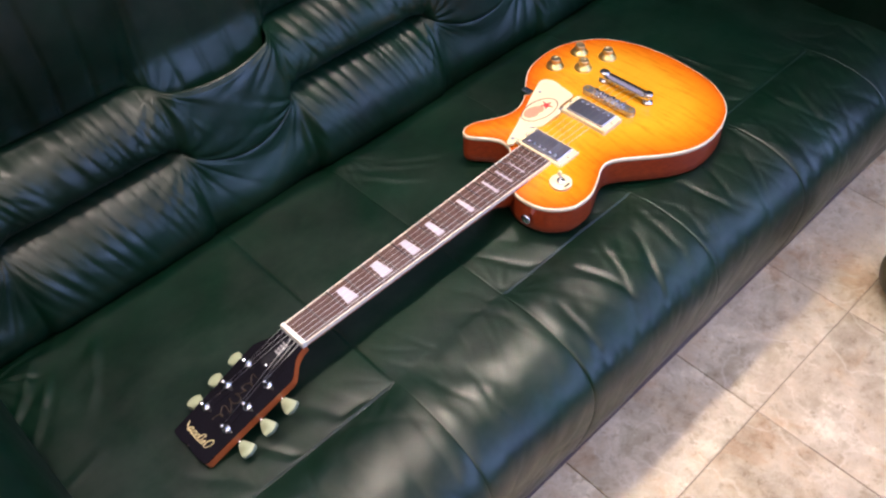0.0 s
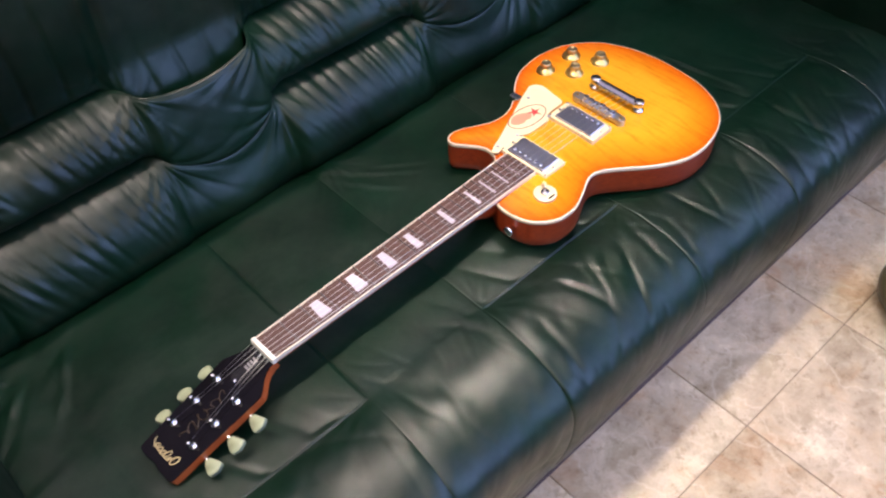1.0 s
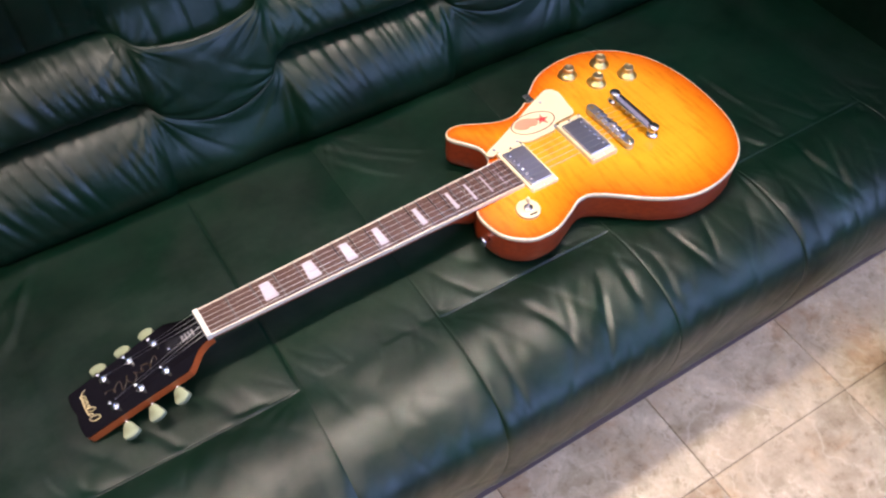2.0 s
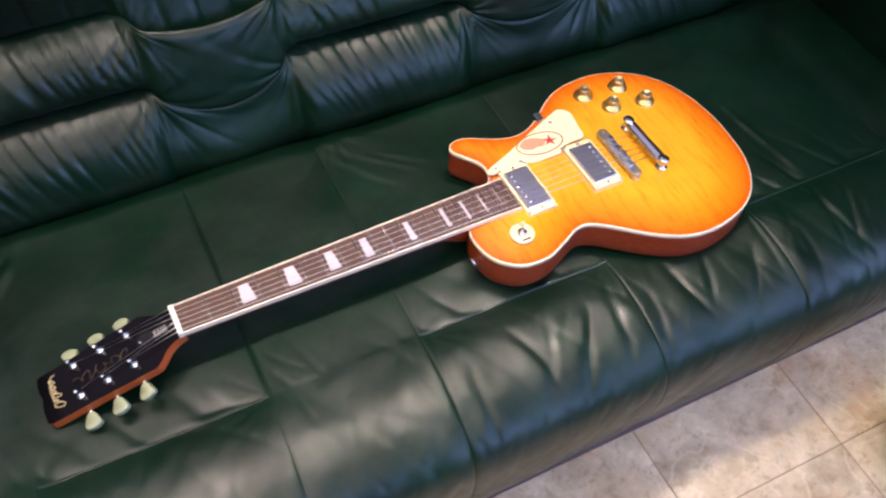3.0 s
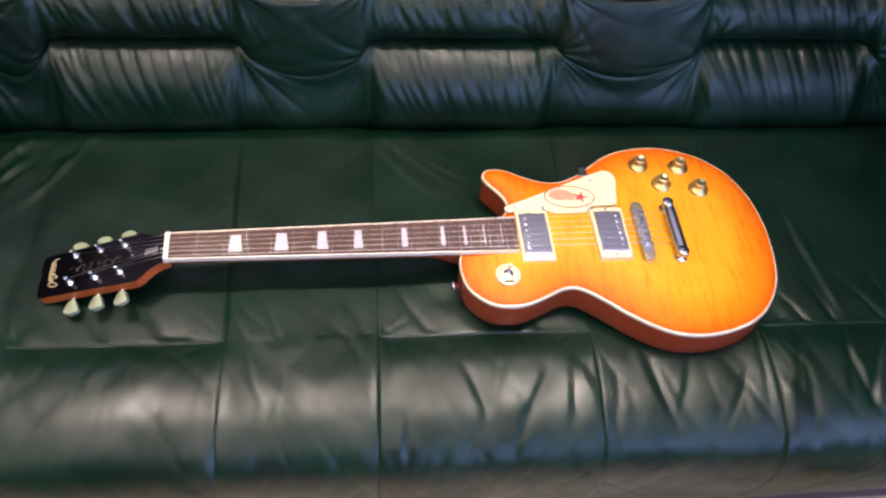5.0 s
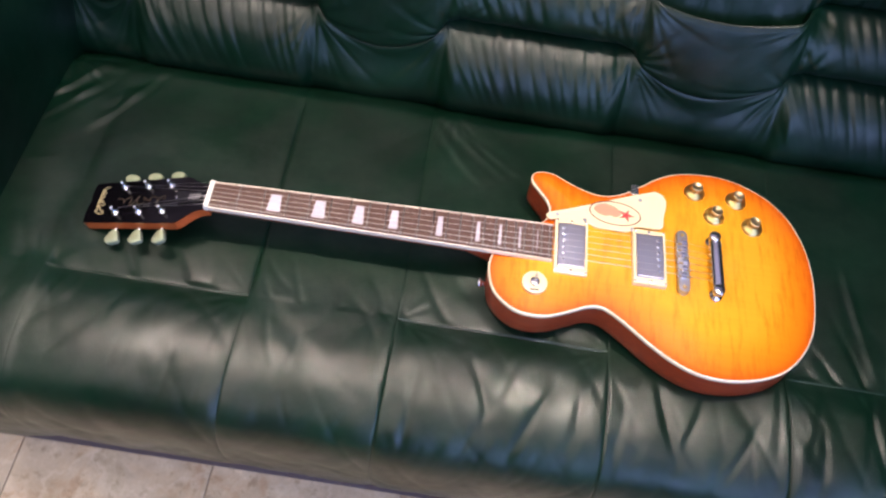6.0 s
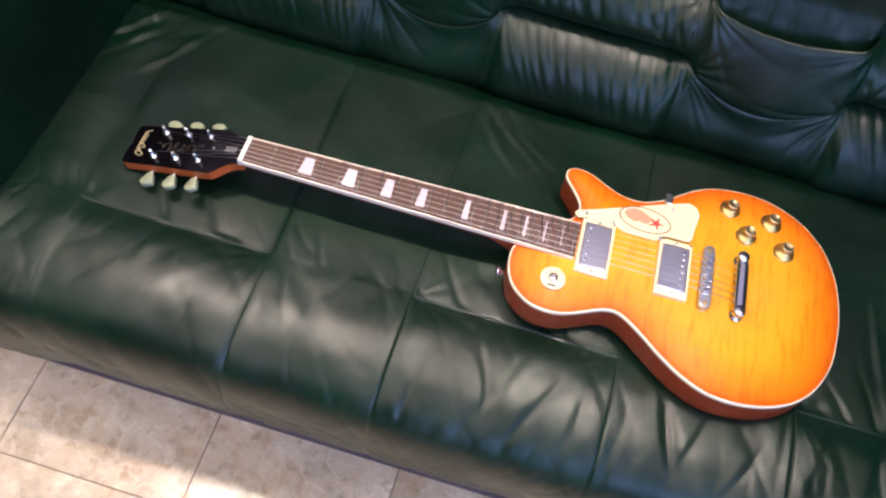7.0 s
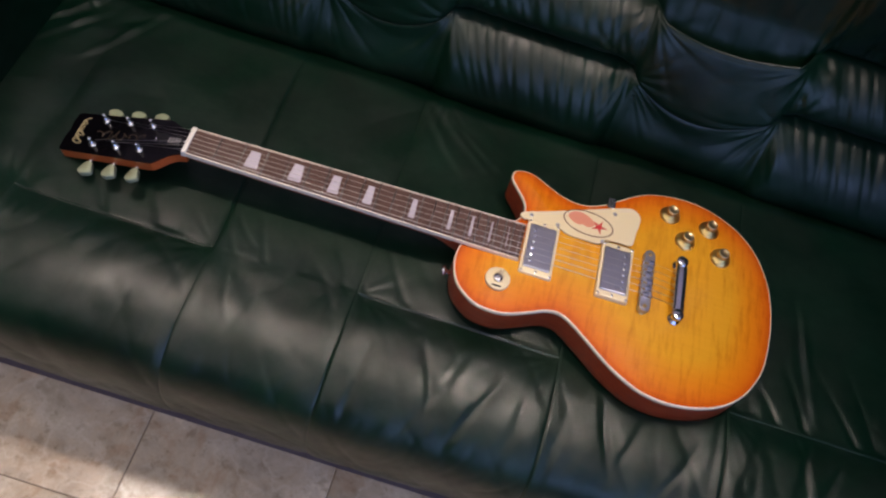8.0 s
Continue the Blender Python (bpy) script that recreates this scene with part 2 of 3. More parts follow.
def spline(points, per=6, closed=True):
    """A smooth curve through the points (Catmull-Rom)."""
    n, out = len(points), []
    for i in range(n if closed else n - 1):
        p = [Vector(points[(i + k) % n] if closed else points[min(max(i + k, 0), n - 1)]) for k in (-1, 0, 1, 2)]
        for s in range(per):
            t = s / per
            out.append(tuple(0.5 * (2 * p[1] + (p[2] - p[0]) * t + (2 * p[0] - 5 * p[1] + 4 * p[2] - p[3]) * t * t + (3 * p[1] - p[0] - 3 * p[2] + p[3]) * t ** 3)))
    if not closed:
        out.append(tuple(points[-1]))
    return out


def smooth01(a, b, x):
    t = min(max((x - a) / (b - a), 0.0), 1.0)
    return t * t * (3 - 2 * t)


def spaced(a, b, step):
    n = max(2, int(round((b - a) / step)))
    return [a + (b - a) * i / n for i in range(n + 1)]


# ---- room ----
X0, X1, Y0, Y1, TOP = ROOM
SPLIT = 1.20                                   # where the wall behind the sofa turns dark


def join_boxes(rows):
    bm = bmesh.new()
    for row in rows:
        piece = box(*row)
        me = bpy.data.meshes.new("piece")
        piece.to_mesh(me)
        piece.free()
        bm.from_mesh(me)
        bpy.data.meshes.remove(me)
    return bm


def room():
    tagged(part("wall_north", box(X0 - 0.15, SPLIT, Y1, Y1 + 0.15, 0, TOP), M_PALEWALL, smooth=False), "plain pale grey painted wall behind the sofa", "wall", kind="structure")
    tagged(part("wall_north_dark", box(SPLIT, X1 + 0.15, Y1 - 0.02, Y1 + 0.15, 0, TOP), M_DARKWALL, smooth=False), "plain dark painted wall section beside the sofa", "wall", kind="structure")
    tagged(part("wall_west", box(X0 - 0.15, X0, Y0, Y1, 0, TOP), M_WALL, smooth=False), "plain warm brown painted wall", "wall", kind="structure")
    _, a, b, z0, z1 = WINDOWS[0]
    rows = [(X0 - 0.15, a, Y0 - 0.15, Y0, 0, TOP), (b, X1 + 0.15, Y0 - 0.15, Y0, 0, TOP), (a, b, Y0 - 0.15, Y0, 0, z0), (a, b, Y0 - 0.15, Y0, z1, TOP)]
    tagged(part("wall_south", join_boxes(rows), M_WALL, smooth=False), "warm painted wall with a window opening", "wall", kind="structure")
    _, c, d, z0, z1 = WINDOWS[1]
    rows = [(X1, X1 + 0.15, Y0, c, 0, TOP), (X1, X1 + 0.15, d, Y1, 0, TOP), (X1, X1 + 0.15, c, d, 0, z0), (X1, X1 + 0.15, c, d, z1, TOP)]
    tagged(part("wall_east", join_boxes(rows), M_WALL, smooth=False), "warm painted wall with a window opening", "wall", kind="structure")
    # unseen slab, added to darken what the sofa's front edge reflects
    tagged(part("low_reflection_blocker", box(0.95, X1, -1.55, -1.45, 0, 0.50, 0.006), M_DARKWALL, smooth=False), "added unseen dark low slab that keeps bright floor out of reflections", "wall", kind="structure")
    tagged(part("ceiling", box(X0 - 0.15, X1 + 0.15, Y0 - 0.15, Y1 + 0.15, TOP, TOP + 0.12), M_CEILING, smooth=False), "white painted ceiling", "ceiling", kind="structure")
    for k, (wall, p, q, z0, z1) in enumerate(WINDOWS):
        win = tagged(new("window_%d" % (k + 1)), "white framed window letting in cool daylight", "window", kind="structure")

        def bar(u0, u1, v0, v1, w0, w1, bevel=0.003):
            if wall == "south":
                return box(u0, u1, Y0 - 0.13 + w0, Y0 - 0.13 + w1, v0, v1, bevel)
            return box(X1 + 0.13 - w1, X1 + 0.13 - w0, u0, u1, v0, v1, bevel)
        for u0, u1, v0, v1 in ((p, q, z1 - 0.05, z1), (p, q, z0, z0 + 0.05), (p, p + 0.05, z0 + 0.05, z1 - 0.05), (q - 0.05, q, z0 + 0.05, z1 - 0.05)):
            part("window_frame", bar(u0, u1, v0, v1, 0.0, 0.06), M_FRAME, win, smooth=False)
        pane = part("pane", bar(p + 0.05, q - 0.05, z0 + 0.05, z1 - 0.05, 0.028, 0.032, 0), M_GLASS, win, smooth=False)
        pane.visible_shadow = False
    px, py, pw, pd = PANEL
    lamp = thing("ceiling_panel", pose(px, py, TOP), "wide flush ceiling light with a slim white frame", "ceiling light")
    for x0, x1, y0, y1 in ((-pw / 2 - 0.05, pw / 2 + 0.05, pd / 2, pd / 2 + 0.05), (-pw / 2 - 0.05, pw / 2 + 0.05, -pd / 2 - 0.05, -pd / 2), (-pw / 2 - 0.05, -pw / 2, -pd / 2, pd / 2), (pw / 2, pw / 2 + 0.05, -pd / 2, pd / 2)):
        part("panel_frame", box(x0, x1, y0, y1, -0.06, 0.0, 0.004), M_FRAME, lamp, smooth=False)
    part("diffuser", box(-pw / 2, pw / 2, -pd / 2, pd / 2, -0.030, -0.018), M_FRAME, lamp, smooth=False)
    # housings for the two key downlights and the two added fill lamps
    for lx, ly in KEY_FILL_LIGHTS:
        d = thing("key_fill_light", pose(lx, ly, TOP), "small round surface-mounted ceiling downlight, key or added fill", "ceiling light", "ceiling lights")
        ring = [(0.094, -0.032), (0.094, -0.062), (0.098, -0.068), (0.108, -0.068), (0.112, -0.062), (0.112, -0.031)]
        part("trim_ring", lathe(ring, 32), M_FRAME, d)


room()


# ---- sofa ----
SEAT = 0.362                                   # height of the seat's seams
COLUMNS = [-0.31, -0.205, 0.068, 0.268, 0.552, 0.79, 1.07, 1.215]
PUFFED = [False, True, False, True, False, True, False]
SEAM_Y = -0.10
GATHERS = [(0.13, -0.05, 0.050, 0.13), (0.28, 0.30, 0.025, 0.09), (0.63, -0.42, 0.012, 0.09), (0.93, -0.52, 0.045, 0.12)]      # place, slant, start, end
FOLDS = [0.3, 0.5, 0.5, 1.1, 0.9, 1.1, 0.6]    # how strongly each column's front is gathered
BACK_Y = 0.38
FLAT = BACK_Y - SEAM_Y                         # the seat's flat run, up to the seam of the front panels
FOOT_Y = -0.214                                # where the front meets the floor
DEEP, TALL, ROLL = 0.168, 0.092, 3.0           # half axes and squareness of the rounded front


def worn_creases():
    """Short straight creases of slack leather for each column's front: x, run, cosine and sine of the way, half length, width, depth."""
    rnd = random.Random(11)
    rows = []
    for x0, x1 in zip(COLUMNS, COLUMNS[1:]):
        some = []
        for _ in range(int(4 + 46 * (x1 - x0))):
            a = radians(rnd.choice((-1, 1)) * rnd.uniform(38, 88))
            some.append((rnd.uniform(x0, x1), rnd.uniform(-0.05, 0.20), math.cos(a), math.sin(a), rnd.uniform(0.018, 0.055), rnd.uniform(0.0022, 0.0042), rnd.uniform(0.0003, 0.0011)))
        rows.append(some)
    return rows


CREASES = worn_creases()
SLACK = [(-0.308, 0.185, -0.245, 0.262, 0.0032), (-0.298, 0.150, -0.235, 0.230, 0.0030), (-0.219, 0.150, -0.158, 0.258, 0.0022), (0.275, 0.268, 0.384, 0.165, 0.0014), (0.305, 0.250, 0.415, 0.165, 0.0010),
         (0.272, 0.250, 0.342, 0.155, 0.0012), (0.892, 0.075, 0.914, -0.070, 0.0020), (-0.30, 0.060, -0.240, 0.076, 0.0010)]      # from x, y to x, y and height


def crease(n, width=0.10):
    """A narrow fold where the noise n passes through nought."""
    return math.exp(-(n / width) ** 2)


def rays(dx, dy, seed, reach, count=2.6):
    """Folds that fan out from a gathered corner."""
    r = math.hypot(dx, dy)
    if r > reach * 4 or r < 1e-6:
        return 0.0
    a = math.atan2(dy, dx)
    n = noise.noise(Vector((count * math.cos(a) + seed * 3.7, count * math.sin(a) - seed, seed + r * 4)))
    return (crease(n, 0.22) - 0.45) * math.exp(-r / reach) * (1 - math.exp(-r / 0.012))


def front_section():
    """The front as a table of (run, y, z): one long rounded edge and a face that slants in towards the floor."""
    line = []
    for k in range(161):
        a = math.pi / 2 * k / 160
        u, w = math.sin(a) ** (2 / ROLL), math.cos(a) ** (2 / ROLL)
        line.append((SEAM_Y - DEEP * u, SEAT - TALL * (1 - w)))
    ya, za = line[-1]
    line += [(ya + (FOOT_Y - ya) * (t / 60) ** 1.6, za + (0.044 - za) * t / 60) for t in range(1, 61)]
    rows, run = [(0.0, *line[0])], 0.0
    for (a, b), (c, d) in zip(line, line[1:]):
        run += math.hypot(c - a, d - b)
        rows.append((run, c, d))
    return np.array(rows)


FRONT = front_section()


def seat_line(s):
    """The seat's section: flat, then a long rounded front that turns under."""
    if s < FLAT:
        return BACK_Y - s, SEAT
    return float(np.interp(s - FLAT, FRONT[:, 0], FRONT[:, 1])), float(np.interp(s - FLAT, FRONT[:, 0], FRONT[:, 2]))


def seat_point(x, s, col):
    """The seat's leather: s runs from the back to the front and under the edge."""
    y, z = seat_line(s)
    (ya, za), (yb, zb) = seat_line(s - 0.004), seat_line(s + 0.004)
    ty, tz = yb - ya, zb - za
    size = math.hypot(ty, tz)
    ny, nz = tz / size, -ty / size
    x0, x1 = COLUMNS[col], COLUMNS[col + 1]
    side = min(x - x0, x1 - x)
    inner = smooth01(0, 0.014, side)
    slight = 1 - 0.85 * math.exp(-((x - COLUMNS[1]) / 0.06) ** 2) - 0.45 * math.exp(-((x - COLUMNS[2]) / 0.06) ** 2)      # two of the front seams hardly show
    s_seam = BACK_Y - SEAM_Y
    run = abs(s - s_seam)
    swell = 0.004 + 0.006 * smooth01(-0.02, 0.045, s - s_seam) * (1 - smooth01(0.22, 0.46, s - s_seam))
    if not PUFFED[col]:
        even = 0.0065 + 0.002 * smooth01(0.0, 0.10, s - s_seam) * (1 - smooth01(0.22, 0.46, s - s_seam))
        swell += (even - swell) * smooth01(0.0, 0.05, side)
    d = swell + 0.0006 * slight * (1 - math.exp(-side / 0.006)) * smooth01(-0.04, 0.03, s - s_seam)
    if PUFFED[col]:
        front = s > s_seam
        edge = 1 - math.exp(-side / (0.007 if front else 0.012))
        d += edge * ((0.0022 * slight if front else 0.0012) * (1 - math.exp(-run / 0.03)) - (swell + 0.001) * (0.45 if col == 5 else 1.0) * (1.0 if front else 0.55) * math.exp(-run / (0.024 if front else 0.018)))
        inner *= smooth01(0, 0.010, run)
    if s > s_seam:
        # folds that run from the seam towards the front edge
        fan = (x - (x0 + x1) / 2) * (1 - 0.7 * run)
        stir = FOLDS[col] * max(0.0, 0.55 + 1.5 * noise.noise(Vector((fan * 6, s * 3, col + 9)))) * smooth01(0, 0.03, run)
        n = noise.noise(Vector((fan * 15 + 3 * col + 2.5 * s, s * 2.6, col * 7)))
        d -= inner * stir * 0.0032 * crease(n, 0.075) * (math.exp(-run / 0.09) + 0.06 + 0.35 * smooth01(0.20, 0.30, run))
        d += inner * stir * 0.0024 * noise.noise(Vector((fan * 19 + 6 * s, s * 5, col + 1))) * (0.12 + math.exp(-run / 0.09))
        d += inner * 0.0008 * noise.noise(Vector((x * 42 + 8 * s, s * 28, col + 17)))
        if FOLDS[col] > 0.8:
            for q, (place, lean, begin, end) in enumerate(GATHERS):
                xc = x0 + (place + 0.06 * math.sin(5.0 * q + 3.0 * col)) * (x1 - x0) + lean * run + 0.006 * noise.noise(Vector((run * 16, q * 3, col)))
                deep = 0.0020 + 0.0007 * math.sin(4.0 * q + col)
                d -= inner * deep * math.exp(-((x - xc) / 0.0058) ** 2) * smooth01(begin, begin + 0.04, run) * (1 - smooth01(end, end + 0.07, run))
        k = noise.noise(Vector((x * 17 + s * 13, s * 6 - x * 4, col * 5 + 2)))
        d -= inner * 0.0004 * crease(k, 0.10)
        m = noise.noise(Vector((x * 10 - s * 8, s * 2 + x * 3, col * 3 + 5)))
        d -= inner * 0.0007 * crease(m, 0.08)
    else:
        n = noise.noise(Vector((x * 19 - s * 9, s * 3 + x * 2, col)))
        d -= inner * 0.0032 * crease(n, 0.12) * math.exp(-run / 0.05) * (1.0 if PUFFED[col] else 0.4)
        # slack leather towards the back
        slack = math.exp(-max(0.0, s - 0.06) / 0.13) * (0.45 + smooth01(-0.05, -0.25, x) if x < 0.3 else 0.45 + 0.4 * smooth01(0.75, 0.95, x))
        n = noise.noise(Vector((x * 12 + s * 15, s * 6 - x * 4, 31)))
        d -= 0.0026 * slack * crease(n, 0.16)
        d += 0.0022 * slack * noise.noise(Vector((x * 21 + s * 10, s * 17, 33)))
    d += inner * 0.0020 * noise.noise(Vector((x * 9, s * 6, col + 3)))
    for cx, cs, ca, sa, length, width, depth in CREASES[col]:
        dx, ds = x - cx, s - s_seam - cs
        along, across = dx * ca + ds * sa, ds * ca - dx * sa
        if abs(along) < length and abs(across) < 4 * width:
            across += 0.006 * (along / length) ** 2
            d -= inner * depth * math.exp(-(across / width) ** 2) * (1 - (along / length) ** 2)
    for k, xc in enumerate((x0, x1)):
        seed = col + k if PUFFED[col] else col + k + 0.5
        d -= inner * 0.0019 * rays(x - xc, (s - s_seam) * 1.0, seed + (11 if s > s_seam else 0), 0.05, 3.2) * (1.0 if PUFFED[col] else 0.35)
    outer = (x1 - x < x - x0 and col == 0) or (x - x0 < x1 - x and col == 1) or x > 1.0
    fade = smooth01(-0.04, 0.03, s - s_seam)
    d -= ((0.0 if outer else 0.0007) * (1 - fade) + 0.0011 * slight * fade) * math.exp(-(side / 0.0014) ** 2)
    d += 0.003 * noise.noise(Vector((x * 3.1, s * 2.7, 5)))
    d -= 0.0013 * (1 - fade) * smooth01(0.10, 0.20, s) * math.exp(-((x - COLUMNS[2]) / 0.0030) ** 2)
    # slack folds lying across the seat
    for xa, ya, xb, yb, deep in SLACK:
        lx, ly = xb - xa, yb - ya
        size2 = math.hypot(lx, ly)
        along = ((x - xa) * lx + (y - ya) * ly) / size2 ** 2
        if -0.3 < along < 1.3:
            across = ((x - xa) * ly - (y - ya) * lx) / size2 + 0.008 * (along - 0.5) ** 2
            d += deep * (math.exp(-(across / 0.0060) ** 2) - 0.6 * math.exp(-((across - 0.011) / 0.0065) ** 2)) * (0.7 + 0.9 * noise.noise(Vector((x * 26, y * 26, 8)))) * smooth01(-0.3, 0.25, along) * (1 - smooth01(0.7, 1.3, along))
    # pulled folds at the seat's back corners
    d -= inner * 0.006 * (rays(x - COLUMNS[0], s - 0.10, 21, 0.08, 3) + 0.3 * rays(x - COLUMNS[-1], s - 0.10, 23, 0.08, 3) + 0.35 * rays(x - 0.30, s - 0.10, 25, 0.10, 2.4))
    # the cushion gives way under the guitar's body
    if s < FLAT + 0.1:
        d -= 0.006 * math.exp(-(((x - 0.66) / 0.13) ** 2 + ((y - 0.01) / 0.11) ** 2))
        d += 0.012 * math.exp(-(((x - 0.42) / 0.10) ** 2 + ((y - 0.03) / 0.11) ** 2))
    d -= 0.030 * (1 - smooth01(0.055, 0.125, s))
    drift = 0.03 * max(0.0, SEAM_Y - y) * (1 - smooth01(0.3, 0.6, x))
    ends = 1 - smooth01(COLUMNS[0], -0.17, x) * (1 - smooth01(1.09, COLUMNS[-1], x))
    y -= 0.010 * ends * smooth01(0.08, 0.20, s - s_seam)
    return (x - drift, y + ny * d, z + nz * d)


GAPS = [SEAT - 0.035, 0.477, 0.573, 0.93]


def back_point(x, row, u, col):
    """The backrest's leather: u runs from -1 at a row's lower seam to 1 at its upper one."""
    x0, x1 = COLUMNS[col], COLUMNS[col + 1]
    mid = (x - x0) / (x1 - x0)
    w = 0.0
    for i, p in enumerate(PUFFED):
        if p:
            w = max(w, smooth01(COLUMNS[i] - 0.020, COLUMNS[i] + 0.024, x) * (1 - smooth01(COLUMNS[i + 1] - 0.024, COLUMNS[i + 1] + 0.020, x)))
    sag = 4 * mid * (1 - mid) if not PUFFED[col] else 0.0
    za = GAPS[row] - (0, 0.042, 0.018)[row] * sag
    zb = GAPS[row + 1] - (0.042, 0.018, 0.0)[row] * sag
    if row == 2:
        za -= 0.045 * (1 - w)
    z = za + (zb - za) * (u + 1) / 2
    y = 0.350 + 0.32 * (min(z, 0.60) - SEAT) - (0.02 * (z - 0.60) if z > 0.60 else 0.0)
    full = max(0.0, 1 - abs(u) ** 2.3) ** 0.52
    flat = max(0.0, 1 - abs(u) ** 2.0) ** 0.75
    deep = (0.070, 0.056, 0.046)[row]
    t = (u + 1) / 2
    hollow = (0.054 * flat ** 0.6 * (1 - smooth01(0.4, 1, t)) + 0.052 * smooth01(0.4, 1, t), 0.052 + 0.006 * t + 0.004 * flat, 0.026 - 0.006 * smooth01(0, 0.5, t))[row]
    if row < 2:
        hollow -= 0.002 * math.exp(-(1 - u) / 0.07) + (0.002 * math.exp(-(1 + u) / 0.09) if row else 0)
    if row == 1:
        hollow += (0.0565 - hollow) * smooth01(0.86, 0.95, u) ** 2 - 0.003 * max(0.0, (u - 0.955) / 0.045) ** 2
    a = w * deep * full + (1 - w) * hollow
    side = min(x - x0, x1 - x)
    inner = smooth01(0, 0.010, side) * smooth01(0, 0.10, 1 - abs(u))
    a -= 0.003 * math.exp(-(side / 0.006) ** 2)
    top = (1 - u) * (zb - za) / 2
    low = (1 + u) * (zb - za) / 2
    if PUFFED[col] and row < 2:
        slant = (x - (x0 + x1) / 2) * (1 + 1.2 * top) - 0.45 * top
        n = noise.noise(Vector((slant * 42 + 9 * col + 5 * row, top * 2.5, row * 3 + col)))
        m = noise.noise(Vector((slant * 80 + 9 * col + 5 * row, top * 4, row * 3 + col + 0.5)))
        a -= inner * 0.0058 * crease(n, 0.10) * math.exp(-top / 0.060)
        a += inner * 0.0018 * m * math.exp(-top / 0.045)
        a += inner * 0.0030 * n * math.exp(-low / 0.02)
    if row == 2:
        n = noise.noise(Vector((x * 20 + 1.5 * z, z * 1.4, 4)))
        a -= inner * (0.0060 if PUFFED[col] else 0.0022) * crease(n, 0.10) * math.exp(-low / 0.14)
        a += inner * (0.0040 if PUFFED[col] else 0.0012) * noise.noise(Vector((x * 33, z * 2.0, 6))) * math.exp(-low / 0.07)
    # folds fan out from the corners where the rolls are pulled in
    for k, xc in enumerate((x0, x1)):
        for zc, seed in ((za, 3), (zb, 7)):
            if zc > 0.34 and zc < 0.9:
                lean = 0.0046 if not PUFFED[col] else 0.0050
                a -= inner * lean * rays(x - xc, z - zc, seed + 5 * row + 2 * col + k, 0.056 if not PUFFED[col] else 0.048, 2.8)
    a += 0.003 * noise.noise(Vector((x * 7, z * 8, 2)))
    return (x, y - a, z)


def armrest_mesh(xc, half):
    """A padded arm: rounded boxes of leather swept from the back to the rounded front."""
    def f(a, t):
        y = 0.42 - 0.67 * t
        k = 1 - max(0.0, (t - 0.86) / 0.14) ** 2.5 * 0.55
        c, s = math.cos(a), math.sin(a)
        px = half * math.copysign(abs(c) ** 0.6, c) * k
        pz = 0.285 * math.copysign(abs(s) ** 0.45, s) * (0.6 + 0.4 * k)
        q = 0.006 * noise.noise(Vector((xc + px * 6, y * 5, pz * 6)))
        return (xc + px + q, y + 0.02 * (1 - k), 0.335 + pz + q)
    v, fs = sheet(f, [2 * math.pi * i / 48 for i in range(49)], [i / 60 for i in range(61)])
    v.append((xc, -0.265, 0.335))
    last = 60 * 49
    fs += [(last + i, last + i + 1, len(v) - 1) for i in range(48)]
    return v, fs


def edged(a, b, step):
    """Steps that are finer next to both ends."""
    fine = [0.0, 0.0013, 0.0026, 0.004, 0.006]
    return [a + f for f in fine] + spaced(a + 0.009, b - 0.009, step) + [b - f for f in fine[::-1]]


def sofa():
    so = thing("sofa", pose(0, 0, 0), "dark green glossy leather sofa with puffed gathered panels", "sofa")
    smax = FLAT + float(FRONT[-1, 0]) - 0.005
    s_seam = BACK_Y - SEAM_Y
    for c in range(len(PUFFED)):
        us = edged(COLUMNS[c], COLUMNS[c + 1], 0.0032)
        runs = [(0.0, s_seam), (s_seam, smax)] if PUFFED[c] else [(0.0, smax)]
        for k, (a, b) in enumerate(runs):
            name = "seat_panel" if len(runs) == 1 or k == 0 else "gathered_front_panel"
            part(name, sheet(lambda x, s: seat_point(x, s, c), us, edged(a, b, 0.0034)), M_LEATHER, so)
        for row in range(3):
            vs = [math.sin(math.pi / 2 * (-1 + 2 * i / 56)) for i in range(57)]
            name = "back_roll" if PUFFED[c] and row < 2 else "back_panel"
            part(name, sheet(lambda x, u: back_point(x, row, u, c), us, vs), M_LEATHER, so)
    part("base", box(COLUMNS[0] - 0.2, COLUMNS[-1] + 0.2, -0.190, 0.50, 0.030, 0.25, 0.010), M_LEATHER, so)

    part("plinth", box(COLUMNS[0] - 0.16, COLUMNS[-1] + 0.16, -0.217, 0.48, 0.0, 0.040), M_PLINTH, so, "dark plinth under the sofa", smooth=False)
    part("back_shell", box(COLUMNS[0] - 0.05, COLUMNS[-1] + 0.05, 0.47, 0.60, 0.0, 0.95, 0.04, 4), M_LEATHER, so)
    part("armrest", armrest_mesh(COLUMNS[0] - 0.125, 0.13), M_LEATHER, so)
    part("armrest", armrest_mesh(COLUMNS[-1] + 0.125, 0.13), M_LEATHER, so)
    return so


sofa()


